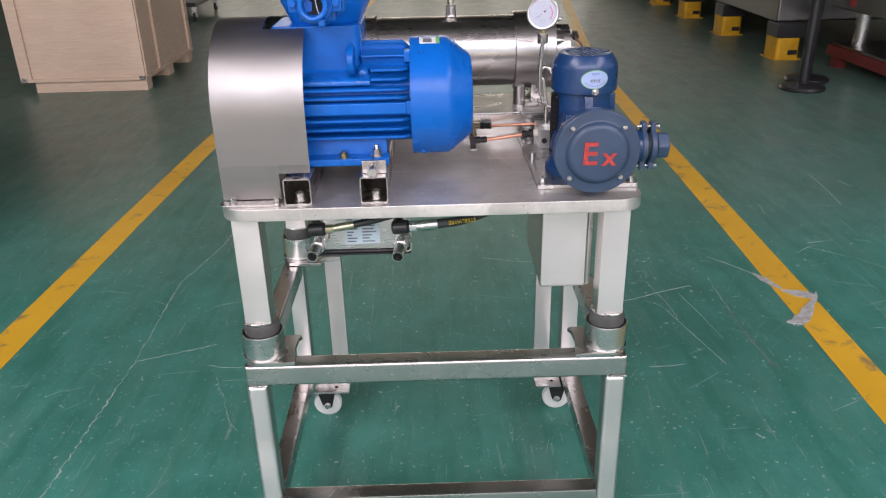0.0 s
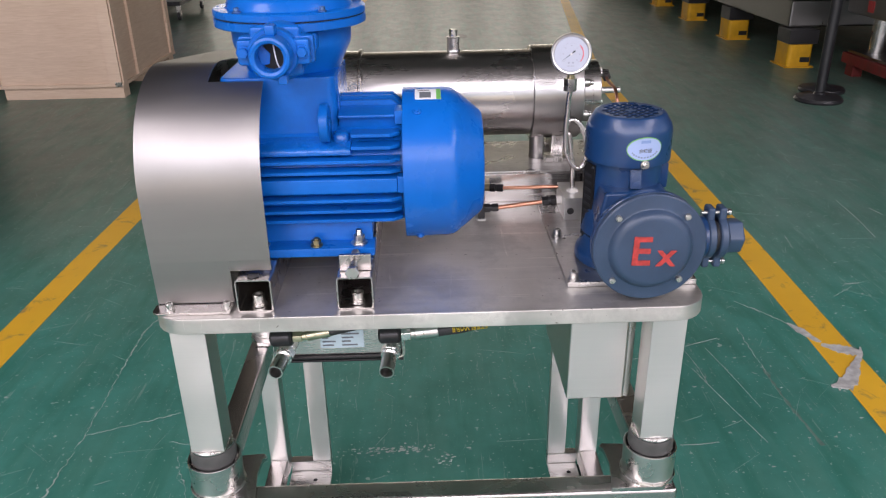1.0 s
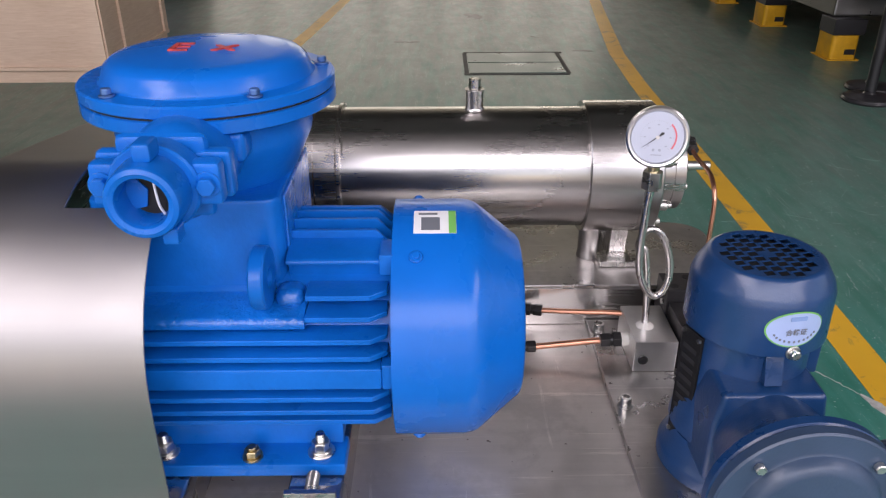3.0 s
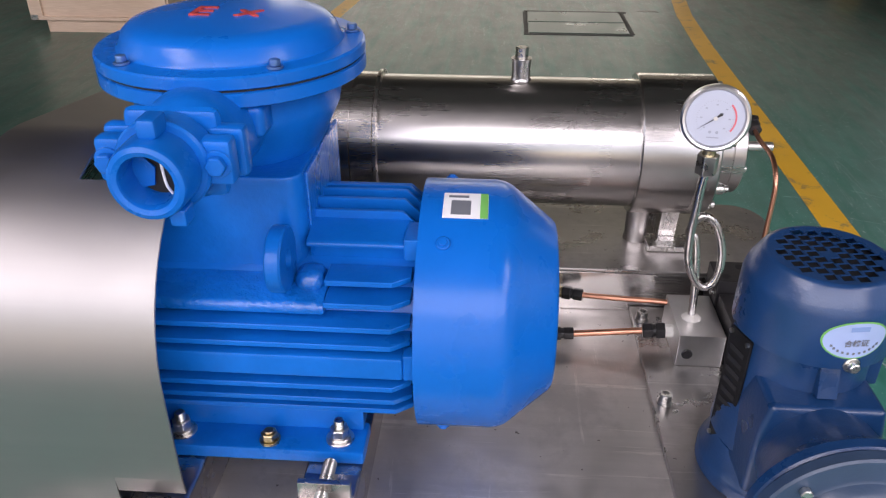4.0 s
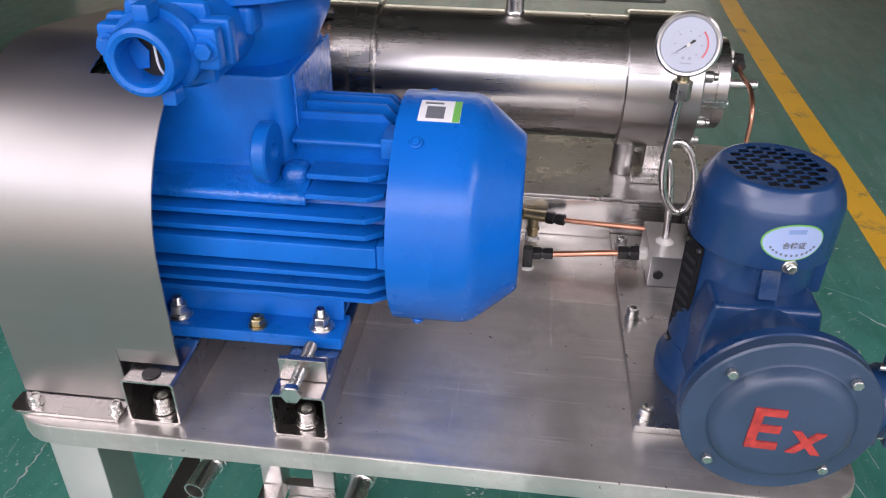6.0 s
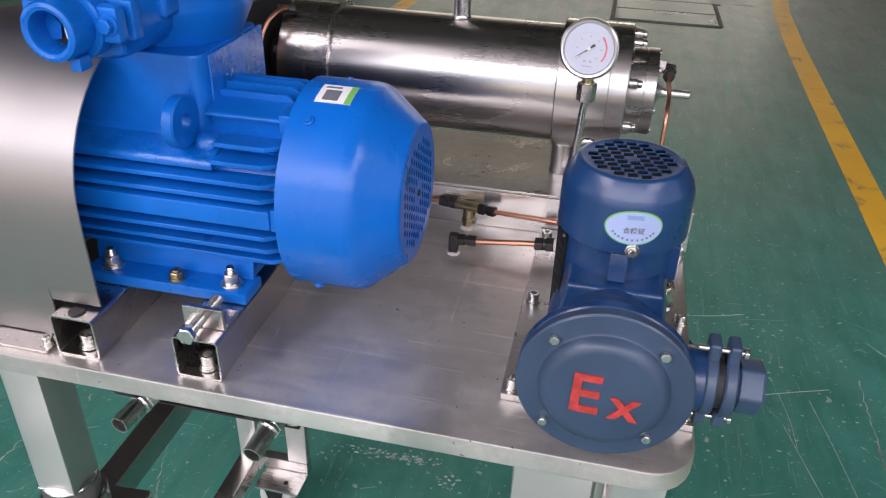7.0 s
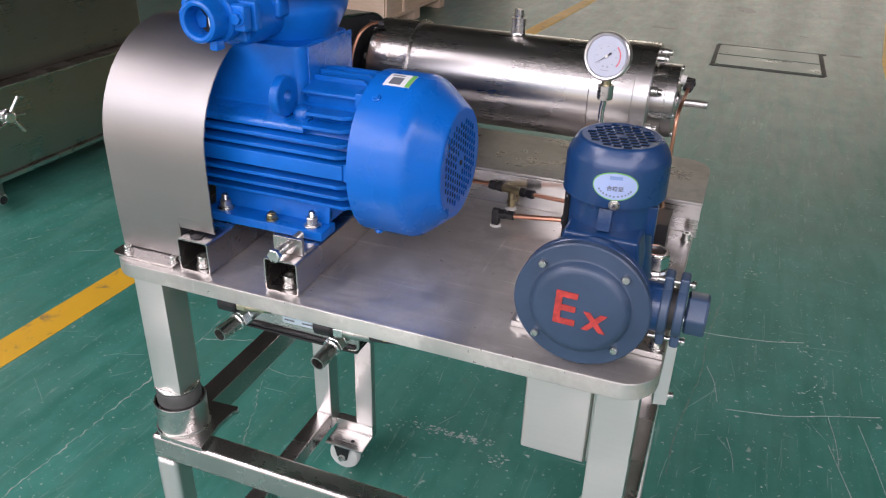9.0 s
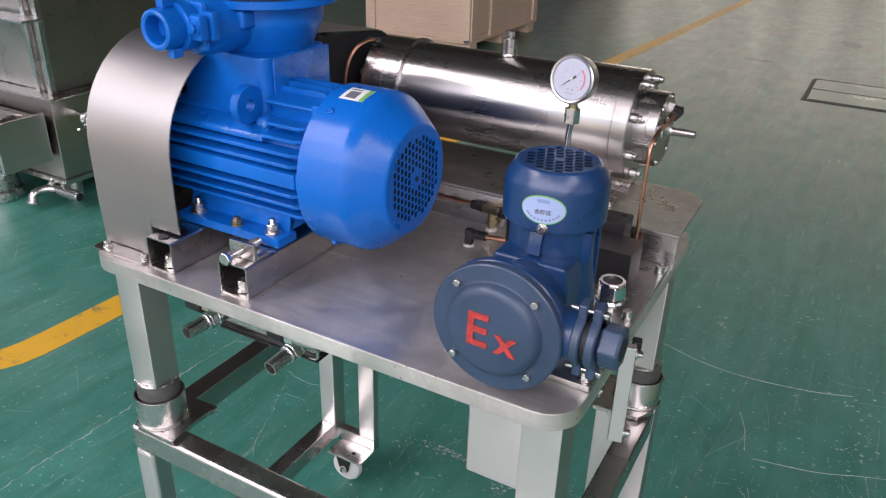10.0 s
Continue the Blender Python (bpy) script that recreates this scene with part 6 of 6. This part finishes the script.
def barrier(x, y):
    post = lathe(B(), [(0, 0), (0, 0.155), (0.012, 0.160), (0.028, 0.150), (0.036, 0.085), (0.046, 0.040), (0.06, 0.030), (0.062, 0.0)], (x, y, 0), (0, 0, 1), 48)
    c = thing("barrier_post", (x, y, 0), "black barrier post on a round weighted base", "barrier post", "barrier posts")
    part("base", post, BLACK_PAINT, c)
    part("pole", rod(B(), (x, y, 0.06), (x, y, 0.95), 0.032, 28, 0.004), BLACK_PAINT, c)
    part("head", rod(B(), (x, y, 0.95), (x, y, 1.02), 0.040, 28, 0.006), BLACK_PAINT, c)


barrier(2.835, 5.75)
barrier(2.985, 6.02)

# bright sheet tank with a drain, beside the lane
tank = thing("sheet_tank", (-2.7, 3.5, 0), "bright stainless steel sheet tank on low feet beside the lane", "sheet tank")
part("body", box(B(), -3.25, -2.175, 2.69, 3.75, 0.12, 0.462, 0.004), MIRROR_TANK, tank)
part("bottom_rim", box(B(), -3.26, -2.160, 2.675, 3.77, 0.098, 0.1198, 0.004), STEEL_Y, tank)
part("flange", box(B(), -3.27, -2.14, 2.665, 3.78, 0.4625, 0.474, 0.003), STEEL_Y, tank)
part("upper_body", box(B(), -3.22, -2.21, 2.74, 3.72, 0.4745, 1.45, 0.006), MIRROR_TANK, tank)
for x in (-2.205, -2.28):
    part("corner_post", box(B(), x - 0.012, x + 0.012, 2.715, 2.739, 0.4745, 1.45, 0.003), STEEL_Z, tank)
part("upper_ledge", box(B(), -2.60, -2.15, 2.62, 2.714, 0.775, 0.785, 0.002), STEEL_X, tank)
for x in (-3.15, -2.28):
    for y in (2.80, 3.65):
        part("foot", rod(B(), (x, y, 0.0), (x, y, 0.098), 0.03, 20, 0.003), STEEL_Z, tank)
dr = part("drain_pipe", sweep(B(), [(-2.272, 2.585, 0.030), (-2.275, 2.600, 0.062), (-2.262, 2.640, 0.074), (-2.220, 2.668, 0.074), (-2.150, 2.672, 0.071), (-2.085, 2.674, 0.067)], 0.019, 16, 6), STEEL_X, tank)
part("pipe_rim", rod(B(), (-2.272, 2.583, 0.026), (-2.272, 2.585, 0.032), 0.027, 20, 0.002), STEEL_X, dr)
part("pipe_sleeve", rod(B(), (-2.200, 2.669, 0.0735), (-2.083, 2.674, 0.067), 0.0235, 24, 0.002), STEEL_X, dr)
for x_, y_ in ((-2.245, 2.665), (-2.175, 2.672)):
    part("pipe_clamp", rod(rod(B(), (x_, y_, 0.085), (x_ - 0.006, y_ + 0.012, 0.118), 0.008, 12, 0.002), (x_ + 0.004, y_ - 0.012, 0.098), (x_ + 0.006, y_ + 0.016, 0.100), 0.011, 12, 0.002), ZINC, dr)
part("pipe_bore", rod(B(), (-2.084, 2.674, 0.067), (-2.081, 2.674, 0.067), 0.017, 20), DARK, dr)
vt = thing("side_vessel", (-2.7, 2.6, 0), "rounded stainless steel trough on a round black foot", "machine housing")
part("trough", prism(B(), [(2.46, 0.24), (2.67, 0.20), (2.67, 0.395), (2.56, 0.43), (2.46, 0.40)], "x", -3.3, -2.225, 0.02, 3), MIRROR_TANK, vt)
part("end_plate", box(B(), -2.222, -2.205, 2.455, 2.672, 0.205, 0.41, 0.004), STEEL_LEG, vt)
part("rim", box(B(), -3.32, -2.215, 2.432, 2.459, 0.385, 0.41, 0.006), STEEL_X, vt)
part("round_foot", lathe(B(), [(0, 0), (0, 0.10), (0.02, 0.105), (0.04, 0.10), (0.05, 0.085), (0.20, 0.08), (0.245, 0.08), (0.245, 0)], (-2.52, 2.60, 0.0), (0, 0, 1), 36), ZINC, vt)
clampv = thing("clamp_valve", (-1.97, 2.80, 0.395), "small bright clamp valve on the side of the sheet tank", "valve")
VC = Vector((-2.085, 2.778, 0.382))
part("body", rod(rod(B(), (-2.175, 2.800, 0.386), VC, 0.012, 20, 0.002), VC, VC + Vector((0.038, -0.010, -0.002)), 0.022, 24, 0.004), CHROME, clampv)
part("clamp_ring", rod(B(), VC + Vector((-0.008, 0.002, 0)), VC + Vector((0.006, -0.002, 0)), 0.029, 24, 0.003), CHROME, clampv)
for q1, q2, r_ in (((0.025, 0.0, 0.012), (0.030, 0.045, 0.066), 0.007), ((0.030, 0.0, -0.012), (0.035, 0.040, -0.070), 0.006), ((0.026, -0.004, -0.010), (0.022, -0.058, -0.030), 0.0055), ((0.030, 0.012, 0.002), (0.030, 0.060, -0.006), 0.005), ((0.030, 0.045, 0.066), (0.030, 0.066, 0.058), 0.004), ((0.022, -0.058, -0.030), (0.030, -0.070, -0.024), 0.005)):
    part("handle", rod(B(), VC + Vector(q1), VC + Vector(q2), r_, 12, 0.001), CHROME, clampv)
